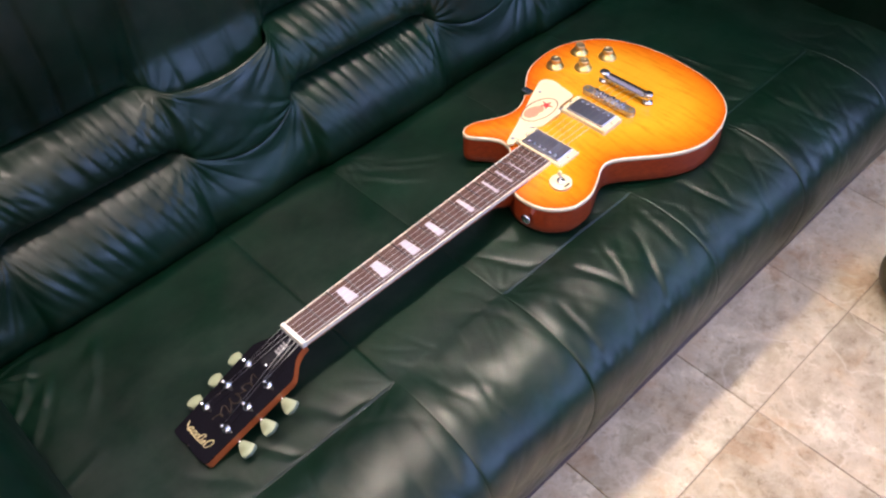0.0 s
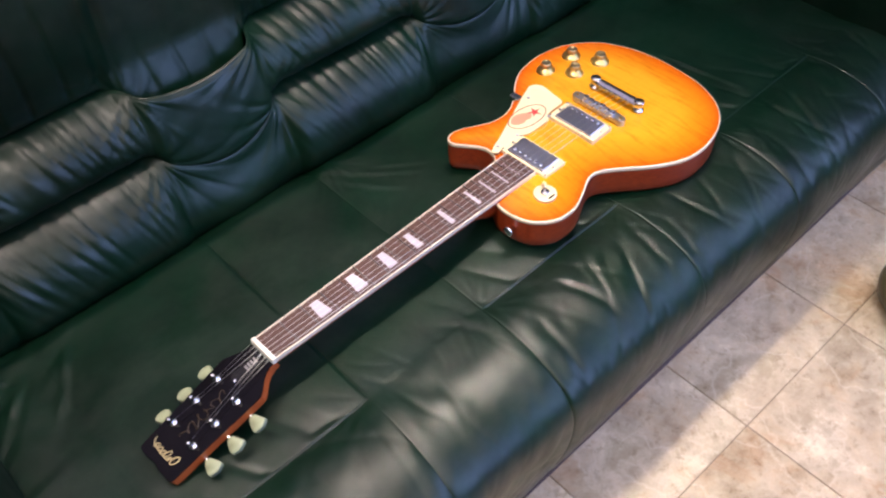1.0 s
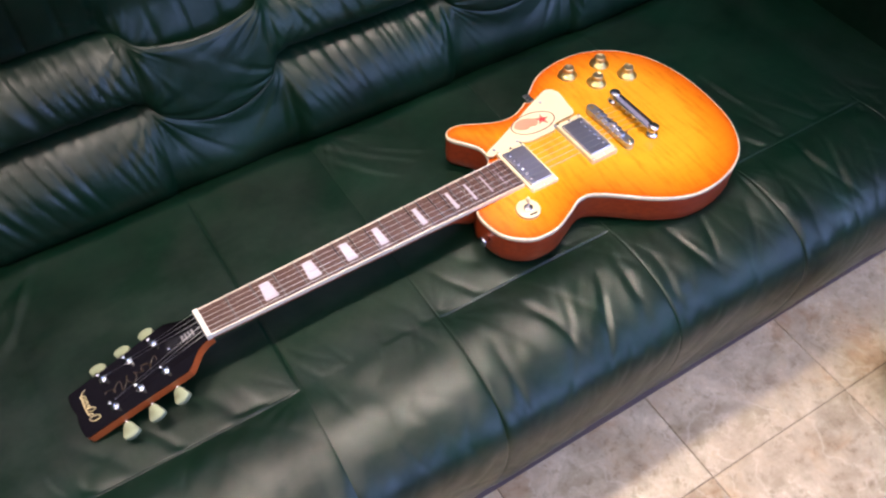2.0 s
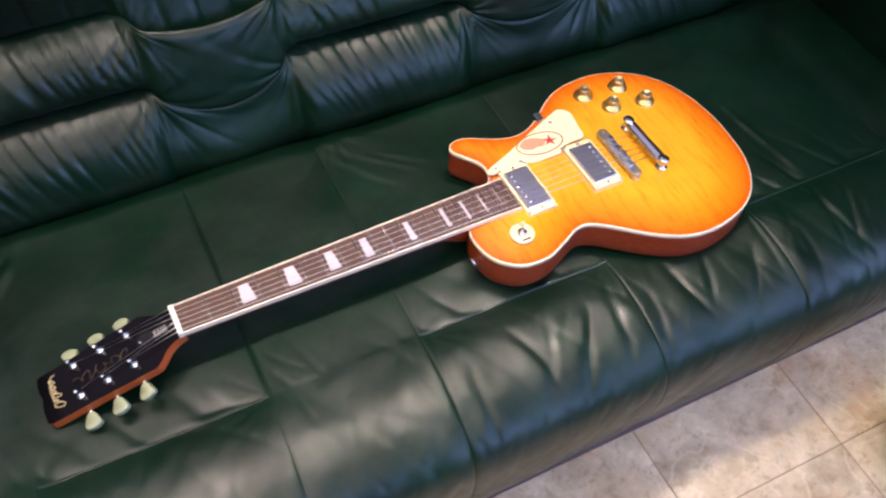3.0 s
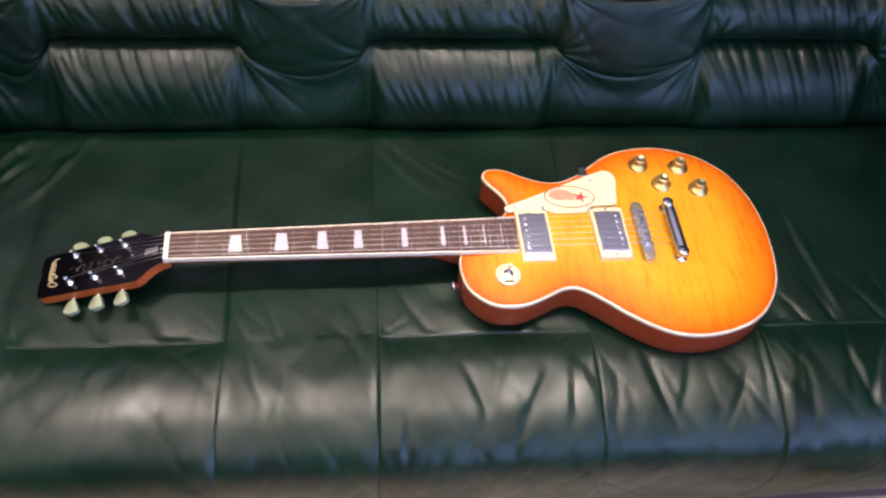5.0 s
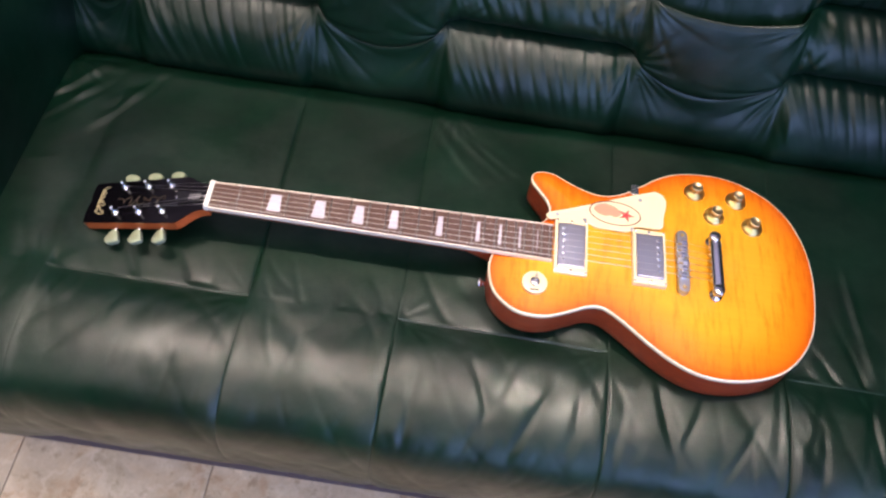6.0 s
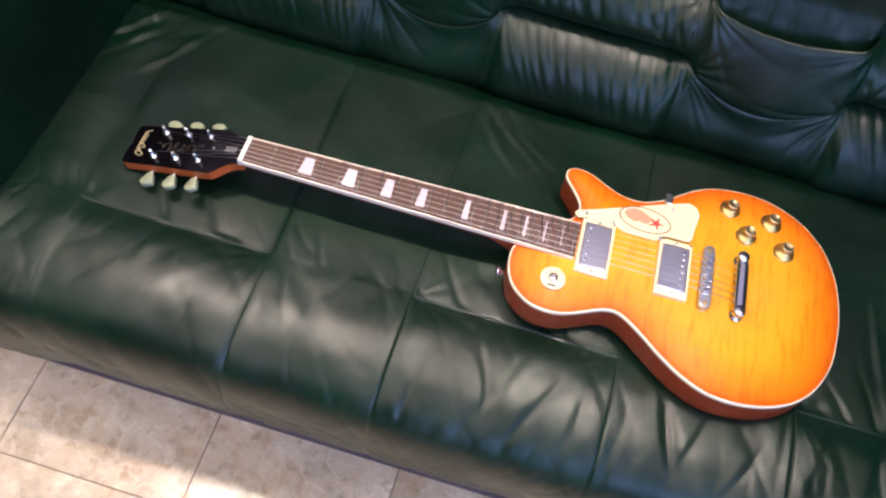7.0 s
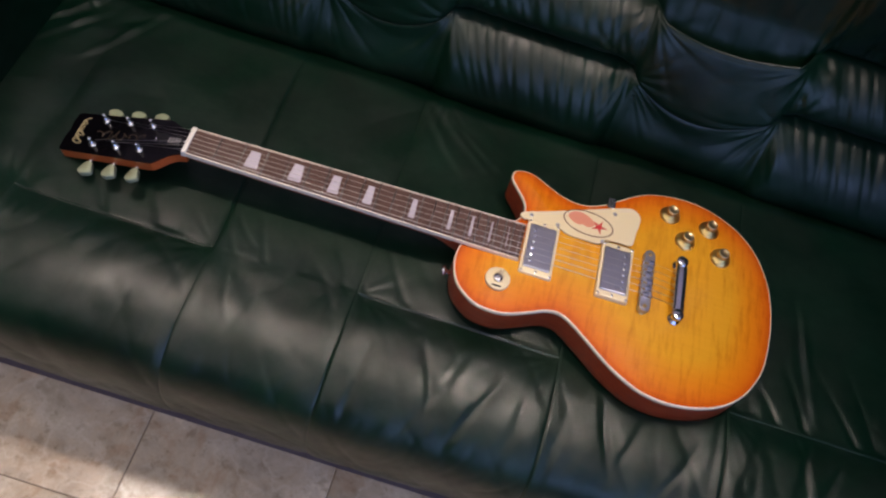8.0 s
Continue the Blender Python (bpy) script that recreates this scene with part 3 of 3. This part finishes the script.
# ---- guitar: x along the strings from the nut, y to the treble side, z up from the fretboard ----
OUTLINE = [(375, -44), (379, -70), (390, -89), (412, -105), (436, -109), (459, -106), (487, -94), (508, -84), (526, -82), (543, -90), (566, -107), (590, -126), (618, -144), (650, -157),
           (688, -160), (730, -152), (764, -136), (790, -111), (810, -74), (819, -32), (822, 16), (816, 66), (797, 112), (768, 143), (734, 161), (700, 169), (664, 168), (630, 160), (604, 146),
           (581, 128), (557, 111), (533, 102), (508, 103), (482, 113), (458, 125), (440, 127), (427, 121), (425, 108), (436, 92), (447, 77), (452, 62), (447, 44), (430, 28), (400, 8), (380, -22)]
SCALE = 0.628
CARVE = 0.0072


def fret_x(n):
    return SCALE * (1 - 2 ** (-n / 12))


def rim_z(x):
    return -0.019 - 0.035 * (x - 0.65)


def board_half(x):
    return 0.0215 + 0.0072 * x / 0.452


def top_z(x, y):
    """Height of the carved top at a place well inside its edge."""
    return rim_z(x) + CARVE


def tilt(u, v, w):
    """A point of the headstock: u from the nut to the tip, v to the treble side, w above its face."""
    a = radians(16.6)
    return (-0.002 - u * math.cos(a) - w * math.sin(a), v, -0.005 - u * math.sin(a) + w * math.cos(a))


def guitar():
    g = thing("electric_guitar", pose(0, 0, 0.44, 0, 0, 1.2), "amber sunburst electric guitar lying face up on the leather sofa", "guitar")
    line = [(x / 1000, y / 1000) for x, y in spline(OUTLINE, 5)]
    pts = np.array(line)
    n = len(line)
    cx, cy = 0.60, 0.0
    nxt, prv = np.roll(pts, -1, 0), np.roll(pts, 1, 0)
    tang = nxt - prv
    inward = np.stack([-tang[:, 1], tang[:, 0]], 1) / np.linalg.norm(tang, axis=1)[:, None]

    def depth(p):
        return float(np.sqrt(((pts - p) ** 2).sum(1)).min())

    # carved maple top
    verts, faces, rim = [], [], []
    rings = [0, 0.012, 0.03, 0.06, 0.1, 0.15, 0.21, 0.28, 0.36, 0.45, 0.56, 0.68, 0.82, 0.94]
    lip = pts + inward * 0.0016
    for k, f in enumerate(rings):
        for i in range(n):
            x, y = lip[i] * (1 - f) + np.array([cx, cy]) * f
            d = depth(np.array([x, y])) if k else 0.0016
            verts.append((x, y, rim_z(x) + CARVE * smooth01(-0.01, 0.075, d) - CARVE * smooth01(-0.01, 0.075, 0.0)))
            rim.append(min(d / 0.13, 1.0))
    verts.append((cx, cy, rim_z(cx) + CARVE))
    rim.append(1.0)
    for k in range(len(rings) - 1):
        for i in range(n):
            j = (i + 1) % n
            faces.append((k * n + i, k * n + j, (k + 1) * n + j, (k + 1) * n + i))
    k = (len(rings) - 1) * n
    faces += [(k + i, k + (i + 1) % n, len(verts) - 1) for i in range(n)]
    top = part("carved_top", (verts, faces), M_BURST, g, "amber to orange-red sunburst flamed maple top")
    rim_at = top.data.attributes.new("rim", "FLOAT", "POINT")
    rim_at.data.foreach_set("value", rim)

    # mahogany sides and back
    verts, faces = [], []
    levels = [(0.0004, -0.0055), (0.0004, -0.034), (0.0008, -0.046), (0.0035, -0.051), (0.008, -0.053)]
    for off, dz in levels:
        for i in range(n):
            x, y = pts[i] + inward[i] * off
            verts.append((x, y, rim_z(x) + dz))
    for k in range(len(levels) - 1):
        for i in range(n):
            j = (i + 1) % n
            faces.append((k * n + j, k * n + i, (k + 1) * n + i, (k + 1) * n + j))
    faces.append(tuple((len(levels) - 1) * n + i for i in range(n))[::-1])
    part("body", (verts, faces), M_MAHOGANY, g, "red-brown mahogany sides and back")

    # binding round the top edge
    verts, faces = [], []
    for off, dz in [(0.0006, -0.0062), (-0.0001, -0.0056), (-0.0001, -0.0006), (0.0006, 0.0002), (0.0017, 0.0003)]:
        for i in range(n):
            x, y = pts[i] + inward[i] * off
            verts.append((x, y, rim_z(x) + dz))
    for k in range(4):
        for i in range(n):
            j = (i + 1) % n
            faces.append((k * n + j, k * n + i, (k + 1) * n + i, (k + 1) * n + j))
    part("body_binding", (verts, faces), M_RIMBINDING, g)

    # neck: a rounded back under the fretboard, deeper at the heel
    def neck(a, x):
        hw = board_half(x) - 0.0022
        dp = 0.0155 + 0.004 * x / 0.4 + 0.028 * smooth01(0.335, 0.385, x)
        c, s = math.cos(a), math.sin(a)
        return (x, -hw * math.copysign(abs(c) ** 0.8, c), -0.006 - dp * abs(s) ** 0.8)
    part("neck", sheet(neck, [math.pi * i / 20 for i in range(21)], spaced(-0.002, 0.45, 0.012)), M_MAHOGANY, g)
    end = 0.4565
    board = [(0.0, -board_half(0) + 0.0016), (end, -board_half(end) + 0.0016), (end, board_half(end) - 0.0016), (0.0, board_half(0) - 0.0016)]
    fb = part("fretboard", prism(board, -0.006, 0.0), M_ROSEWOOD, g, "brown rosewood fretboard", smooth=False)
    for s in (-1, 1):
        o = [(0.0, s * (board_half(0) - 0.0016)), (end, s * (board_half(end) - 0.0016)), (end, s * board_half(end)), (0.0, s * board_half(0))]
        part("board_binding", prism(o[::s], -0.0062, 0.0003), M_BINDING, fb, smooth=False)
    for k in range(1, 23):
        x = fret_x(k)
        part("fret", tube([(x, -board_half(x) + 0.001, 0.0002), (x, board_half(x) - 0.001, 0.0002)], 0.0008), M_FRET, fb)
    for k in (3, 5, 7, 9, 12, 15, 17, 19, 21):
        a, b = fret_x(k - 1), fret_x(k)
        c, h, ht = (a + b) / 2, min((b - a) / 2 - 0.0050, 0.0092), 0.0128 + 0.004 * (a + b) / 0.9
        part("inlay", prism([(c - h, -ht), (c + h, -ht), (c + h * 0.7, ht), (c - h * 0.7, ht)], -0.001, 0.0004), M_PEARL, fb, smooth=False)
    part("nut", box(-0.0062, 0.0, -0.0218, 0.0218, -0.008, 0.0024, 0.0009), M_BONE, g)

    # headstock
    half = [(0, 20.5), (10, 21.5), (20, 25), (30, 33), (38, 39.5), (46, 41.5), (80, 40), (120, 38), (160, 36.6), (172, 36.2), (177, 35.4), (179.2, 33), (180, 28), (180.5, 18), (180, 9), (178, 0)]
    left = [(u / 1000, v / 1000) for u, v in spline(half, 4, False)]
    head = [(u, v * (1 - 0.15 * smooth01(0.010, 0.040, u))) for u, v in left] + [(u, -v) for u, v in left[-2::-1]]

    def plate(name, w0, w1, mat, label):
        v = [tilt(u, y, w0) for u, y in head] + [tilt(u, y, w1) for u, y in head]
        m = len(head)
        fs = [(i, (i + 1) % m, m + (i + 1) % m, m + i) for i in range(m)] + [tuple(range(m))[::-1], tuple(range(m, 2 * m))]
        bm = bmesh.new()
        bv = [bm.verts.new(p) for p in v]
        for f in fs:
            bm.faces.new([bv[i] for i in f])
        bmesh.ops.recalc_face_normals(bm, faces=bm.faces[:])
        return part(name, bm, mat, g, label, smooth=False)
    plate("headstock", -0.0145, -0.0012, M_NECKWOOD, "orange-brown headstock")
    face = plate("headstock_face", -0.0012, 0.0, M_BLACK, "black lacquered headstock face")

    def on_face(name, outline, mat, h=0.0004, parent=face, w0=0.0):
        v = [tilt(u, y, w0) for u, y in outline] + [tilt(u, y, w0 + h) for u, y in outline]
        m = len(outline)
        bm = bmesh.new()
        bv = [bm.verts.new(p) for p in v]
        for i in range(m):
            bm.faces.new((bv[i], bv[(i + 1) % m], bv[m + (i + 1) % m], bv[m + i]))
        bm.faces.new(bv[m:])
        bm.faces.new(bv[:m][::-1])
        bmesh.ops.recalc_face_normals(bm, faces=bm.faces[:])
        return part(name, bm, mat, parent, smooth=False)

    bell = spline([(0.010, 0.010), (0.022, CARVE), (0.034, 0.008), (0.044, 0.010), (0.050, 0.007), (0.053, 0.0), (0.050, -0.007), (0.044, -0.010), (0.034, -0.008), (0.022, -CARVE), (0.010, -0.010)], 3)
    cover = on_face("rod_cover", bell, M_BLACKPLASTIC, 0.0018, g)
    for k in range(4):
        u = 0.014 + 0.0045 * k
        on_face("print_bar", [(u, -0.0052), (u + 0.003, -0.0056), (u + 0.003, 0.0040), (u, 0.0048)], M_GREYBAR, 0.0003, cover, 0.0018)
    for u in (0.008, 0.049):
        v, f = lathe([(0.0022, 0.0), (0.0022, 0.0006), (0.0012, 0.0011)], 12)
        part("screw", ([tilt(u + x, y, 0.0018 + z) for x, y, z in v], f), M_CHROME, cover)
    # maker's mark as plain slanted rings on a curved stroke
    for v0, tall, wide in [(-0.0185, 1.55, 0.0034), (-0.0105, 0.75, 0.0012), (-0.0050, 1.35, 0.0024), (0.0015, 0.75, 0.0020), (0.0080, 0.75, 0.0022), (0.0150, 0.80, 0.0024)]:
        ring = [(0.1625 + 0.0042 * (1 - tall) + 0.0042 * tall * math.cos(q), v0 + wide * math.sin(q) + 0.0020 * math.cos(q)) for q in [2 * math.pi * i / 12 for i in range(13)]]
        v, f = tube([tilt(u, y, 0.0001) for u, y in ring], 0.0007, 5)
        part("gold_mark", (v, f), M_GOLDINK, face)
    v, f = tube([tilt(u, y, 0.0001) for u, y in spline([(0.1655, -0.012), (0.1668, 0.0), (0.1655, 0.012), (0.1630, 0.021), (0.1570, 0.023)], 4, False)], 0.0006, 5)
    part("gold_mark", (v, f), M_GOLDINK, face)
    # faded script as one wavy stroke
    wave = [(0.068 + 0.068 * t / 36 - 0.003 * math.sin(t * 1.2), (0.0062 * math.sin(t * 0.95) - 0.002) * (0.45 + 0.75 * abs(math.cos(t * 0.14)))) for t in range(37)]
    v, f = tube([tilt(u, y, 0.0001) for u, y in spline(wave, 3, False)], 0.0006, 5)
    part("script_mark", (v, f), M_DULLGOLD, face)
    for s in (-1, 1):
        for u in ((0.063, 0.098, 0.1335) if s > 0 else (0.065, 0.0995, 0.1345)):
            tuner = new("tuner")
            tuner.parent = g
            v, f = lathe([(0.0056, 0.0), (0.0056, 0.0012), (0.0042, 0.002), (0.0030, 0.0022), (0.0030, 0.008), (0.0024, 0.0095), (0.0028, 0.012), (0.0022, 0.0135)], 18)
            part("post", ([tilt(u + x, s * 0.0215 + y, z) for x, y, z in v], f), M_CHROME, tuner)
            edge = 0.041 - 0.025 * (u - 0.066)
            out, low, along = (0.003, -0.0135, 0.0) if s < 0 else (-0.005, -0.0165, 0.006)
            pu = u + along
            part("shaft", tube([tilt(pu, s * (edge - 0.012), low), tilt(pu, s * (edge + out + 0.004), low)], 0.0022, 10), M_CHROME, tuner)
            key = [(-0.0035, 0.0), (0.0035, 0.0), (0.0070, 0.007), (0.0098, 0.0145), (0.0092, 0.0175), (0.005, 0.0195), (0.0, 0.0205), (-0.005, 0.0195), (-0.0092, 0.0175), (-0.0098, 0.0145), (-0.0070, 0.007)]
            bm = prism(spline(key, 3), -0.0035, 0.0035, 0.0016, 2)
            turn = 0.12 * s + 3 * (u - 0.0975)
            for w in bm.verts:
                x, y, z = w.co
                x, z = x * math.cos(turn) - z * math.sin(turn), x * math.sin(turn) + z * math.cos(turn)
                w.co = Vector(tilt(pu + x, s * (edge + out + y), low + z))
            bmesh.ops.recalc_face_normals(bm, faces=bm.faces[:])
            part("peg_button", bm, M_PEG, tuner)

    # pickguard with its print
    guard = spline([(448, 50), (452, 41), (459, 42.5), (480, 43), (503, 43), (516, 37), (540, 36.5), (560, 37), (567, 46), (585, 48), (606, 50), (610, 70), (614, 92), (612, 104), (602, 112), (590, 109), (555, 95), (520, 80), (480, 63)], 4)
    pg = part("pickguard", prism([(x / 1000, y / 1000) for x, y in guard], -0.0064, -0.0040, 0.0006, 1), M_CREAM, g, "cream pickguard with a printed oval mark", smooth=False)
    z = -0.0036

    def oval(rx, ry, k=48):
        a0 = radians(-3)
        return [(0.5415 + rx * math.cos(2 * math.pi * i / k) * math.cos(a0) - ry * math.sin(2 * math.pi * i / k) * math.sin(a0), 0.0645 + rx * math.cos(2 * math.pi * i / k) * math.sin(a0) + ry * math.sin(2 * math.pi * i / k) * math.cos(a0)) for i in range(k)]
    o, i_ = oval(0.0363, 0.0202), oval(0.0346, 0.0185)
    part("oval_line", ([(x, y, z) for x, y in o] + [(x, y, z) for x, y in i_], [(i, (i + 1) % 48, 48 + (i + 1) % 48, 48 + i) for i in range(48)]), M_DARKRED, pg, smooth=False)
    star = []
    for i in range(10):
        r, a = (0.0125, 0.0040)[i % 2], radians(36 * i + 70)
        star.append((0.557 + r * math.cos(a), 0.0635 + 0.95 * r * math.sin(a)))
    part("star_mark", prism(star, z - 0.0002, z + 0.0001), M_RED, pg, smooth=False)
    blob = spline([(0.512, 0.069), (0.517, 0.076), (0.528, 0.0795), (0.540, 0.076), (0.547, 0.071), (0.551, 0.065), (0.543, 0.058), (0.535, 0.060), (0.527, 0.058), (0.517, 0.062)], 3)
    part("pale_mark", prism(blob, z - 0.0002, z + 0.0001), M_PINK, pg, smooth=False)
    for x, y in ((0.577, 0.094), (0.462, 0.050), (0.500, 0.0465), (0.565, 0.042)):
        part("screw", lathe([(0.0030, -0.0046), (0.0030, -0.0036), (0.0018, -0.0031)], 14, (x, y, 0)), M_SATIN, pg)
    part("guard_bracket", box(0.566, 0.577, 0.106, 0.124, rim_z(0.573) - 0.012, rim_z(0.573) + 0.008, 0.0015), M_CHROME, g, smooth=False)

    # pickups
    for cxp, poles, slant in ((0.482, -0.011, 0.0), (0.588, 0.011, 0.002)):
        pk = new("pickup")
        pk.parent = g
        ring = box(cxp - 0.0225, cxp + 0.0225, -0.0435, 0.0435, top_z(cxp, 0) - 0.003, -0.0028, 0.002)
        part("ring", ring, M_CREAM, pk, "cream plastic pickup ring", smooth=False)
        part("cover", box(cxp - 0.0185, cxp + 0.0185, -0.0345, 0.0345, -0.006, 0.0002, 0.0022, 3), M_NICKEL, pk, "nickel pickup cover", smooth=False)
        for k in range(6):
            part("pole_screw", lathe([(0.0024, 0.0), (0.0024, 0.0008), (0.0016, 0.0014)], 12, (cxp + poles, -0.025 + 0.01 * k, 0.0)), M_CHROME, pk)
        for sx in (-0.0195, 0.0195):
            for sy in (-0.0405, 0.0405):
                part("screw", lathe([(0.0018, 0.0), (0.0018, 0.0006), (0.001, 0.001)], 10, (cxp + sx, sy, -0.0029)), M_CHROME, pk)
        for sy in (-0.039, 0.039):
            part("screw", lathe([(0.0022, 0.0), (0.0022, 0.0007), (0.0012, 0.0012)], 10, (cxp, sy, -0.0029)), M_CHROME, pk)

    # bridge and tailpiece
    br = new("bridge")
    br.parent = g
    capsule = [(0.0076 * math.sin(a), 0.0415 + 0.0076 * math.cos(a)) for a in [math.pi * (i / 8 - 0.5) for i in range(9)]]
    capsule = [(0.633 + x, y) for x, y in capsule] + [(0.633 - x, -y) for x, y in capsule]
    part("bridge_bar", prism(capsule[::-1], -0.008, -0.0005, 0.001), M_SATIN, br, smooth=False)
    for k in range(6):
        y = -0.026 + 0.0104 * k
        dx = 0.0015 * (k % 3 - 1)
        part("saddle", box(0.6298 + dx, 0.6372 + dx, y - 0.0042, y + 0.0042, -0.001, 0.0030, 0.0013), M_CHROME, br, smooth=False)
        part("saddle_screw", tube([(0.6262, y, -0.0004), (0.6412, y, -0.0004)], 0.0013, 8), M_BRASS, br)
        part("screw_head", tube([(0.6240, y, -0.0012), (0.6262, y, -0.0012)], 0.0022, 10), M_CHROME, br)
    for y in (-0.0415, 0.0415):
        part("bridge_post", lathe([(0.0035, top_z(0.633, y) - 0.004), (0.0035, -0.013), (0.0075, -0.0128), (0.0075, -0.0105), (0.003, -0.0102), (0.003, 0.0004), (0.0018, 0.001)], 20, (0.633, y, 0)), M_BRASS, br)
    tp = new("tailpiece")
    tp.parent = g

    def bar(a, y):
        k = 1 - 0.35 * smooth01(0.036, 0.046, abs(y))
        return (0.679 + 0.0085 * k * math.cos(a), y, -0.0015 + 0.0065 * k * math.sin(a))
    v, f = sheet(bar, [2 * math.pi * i / 20 for i in range(21)], spaced(-0.046, 0.046, 0.004))
    f += [tuple(range(20)), tuple(len(v) - 21 + i for i in range(20))[::-1]]
    part("tail_bar", (v, f), M_CHROME, tp)
    for k in range(6):
        y = -0.026 + 0.0104 * k
        part("string_slot", tube([(0.6690, y, -0.0016), (0.6722, y, -0.0016)], 0.0026, 10), M_BRASS, tp)
    for y in (-0.0425, 0.0425):
        part("stud", lathe([(0.0060, top_z(0.68, y) - 0.004), (0.0060, -0.011), (0.0085, -0.010), (0.0085, -0.0085), (0.0055, -0.0080), (0.0055, 0.0035), (0.008, 0.0045), (0.008, 0.0065), (0.006, 0.0078)], 22, (0.677, y, 0)), M_CHROME, tp)

    # knobs
    for x, y in ((0.659, 0.129), (0.719, 0.125), (0.684, 0.090), (0.738, 0.081)):
        zb = rim_z(x) + CARVE * smooth01(-0.01, 0.075, depth(np.array([x, y]))) - 0.003
        kn = new("knob")
        kn.parent = g
        part("skirt", lathe([(0.0148, 0.0), (0.0153, 0.0022), (0.0147, 0.0048), (0.0126, 0.0074), (0.0102, 0.0088), (0.0092, 0.0098), (0.0088, 0.0118)], 28, (x, y, zb)), M_GOLDTOP, kn, "aged amber metal knob skirt")
        part("cap", lathe([(0.0086, 0.0118), (0.0082, 0.0178), (0.0076, 0.0190), (0.0060, 0.0192), (0.0055, 0.0186)], 28, (x, y, zb)), M_KNOBCAP, kn, "bronze tinted knob cap")

    # toggle switch
    zt = rim_z(0.433) + 0.0072
    sw = new("toggle_switch")
    sw.parent = g
    part("switch_plate", lathe([(0.0165, -0.003), (0.0165, 0.0006), (0.0158, 0.0012), (0.005, 0.0012)], 36, (0.436, -0.064, zt)), M_CREAM, sw, "cream round switch plate")
    part("switch_nut", lathe([(0.0065, 0.0012), (0.0065, 0.0035), (0.0055, 0.0045), (0.003, 0.005)], 16, (0.436, -0.064, zt)), M_CHROME, sw)
    part("lever", tube([(0.436, -0.064, zt + 0.004), (0.437, -0.0615, zt + 0.009), (0.4375, -0.060, zt + 0.012)], 0.0018, 10), M_CHROME, sw)
    part("lever_tip", lathe([(0.002, 0.0), (0.0030, 0.002), (0.0033, 0.005), (0.0024, 0.0078), (0.001, 0.0086)], 14, (0.4375, -0.0598, zt + 0.009)), M_CREAM, sw)
    for sgn in (-1,):
        part("print_bar", box(0.436 - 0.006, 0.436 + 0.006, -0.064 + sgn * 0.0115 - 0.0012, -0.064 + sgn * 0.0115 + 0.0012, zt + 0.0011, zt + 0.0014), M_BLACKPLASTIC, sw, smooth=False)

    # strap buttons
    v, f = lathe([(0.003, 0.0), (0.003, 0.006), (0.004, 0.008), (0.0075, 0.010), (0.0075, 0.012), (0.005, 0.0135)], 18)
    part("strap_button", ([(0.377 - zz, -0.060 + xx, rim_z(0.38) - 0.022 + yy) for xx, yy, zz in v], f), M_CHROME, g)

    # strings
    for k in range(6):
        yn, yb = -0.0175 + 0.007 * k, -0.026 + 0.0104 * k
        r = 0.00043 - 0.00005 * k
        side = -1 if k < 3 else 1
        up = (0.066, 0.0975, 0.129)[k if k < 3 else 5 - k]
        post = tilt(up, side * 0.0215 - side * 0.003, 0.007)
        part("string", tube([post, (-0.004, yn, 0.0018), (0.0, yn, 0.0022), (0.2, yn + (yb - yn) * 0.32, 0.0028), (0.4, yn + (yb - yn) * 0.64, 0.0034), (0.633, yb, 0.0036), (0.668, yb, -0.001)], r, 6), M_STEEL, g)
    return g


guitar()


# ---- beside the sofa ----
M_OLIVE = material("olive glaze", (0.10, 0.085, 0.045), 0.35)
M_DARKRIM = material("dark brown glaze", (0.03, 0.018, 0.012), 0.35)


def pot():
    p = thing("plant_pot", pose(1.045, -0.463, 0), "small rounded olive glazed pot with a dark rim on the floor", "pot")
    part("pot_body", lathe([(0.052, 0.0), (0.066, 0.006), (0.082, 0.030), (0.086, 0.052), (0.082, 0.074)], 36), M_OLIVE, p)
    part("pot_rim", lathe([(0.082, 0.074), (0.078, 0.092), (0.070, 0.104), (0.064, 0.104), (0.066, 0.090)], 36), M_DARKRIM, p, "dark brown glazed rim")


pot()


# ---- floor tiles ----
def floor():
    fl = tagged(part("floor", box(X0 - 0.1, X1 + 0.1, Y0 - 0.1, Y1 + 0.1, -0.12, -0.0025), M_GROUT, smooth=False), "beige marbled ceramic tile floor with thin brown joints", "floor", kind="structure")
    size, joint = 0.305, 0.0015
    bm = box(-size / 2 + joint / 2, size / 2 - joint / 2, -size / 2 + joint / 2, size / 2 - joint / 2, -0.010, 0.0, 0.0012, 1)
    me = bpy.data.meshes.new("tile")
    bm.to_mesh(me)
    bm.free()
    me.materials.append(M_TILE)
    turn = pose(0.613, -0.384, 0, 0, 0, -0.4)
    for i in range(-9, 8):
        for j in range(-10, 4):
            m = turn @ pose((i + 0.5) * size, (j + 0.5) * size, 0)
            if X0 + 0.05 < m.translation.x < X1 - 0.05 and Y0 + 0.05 < m.translation.y < Y1 - 0.05:
                ob = new("tile", me)
                ob.parent = fl
                ob.matrix_local = m


floor()
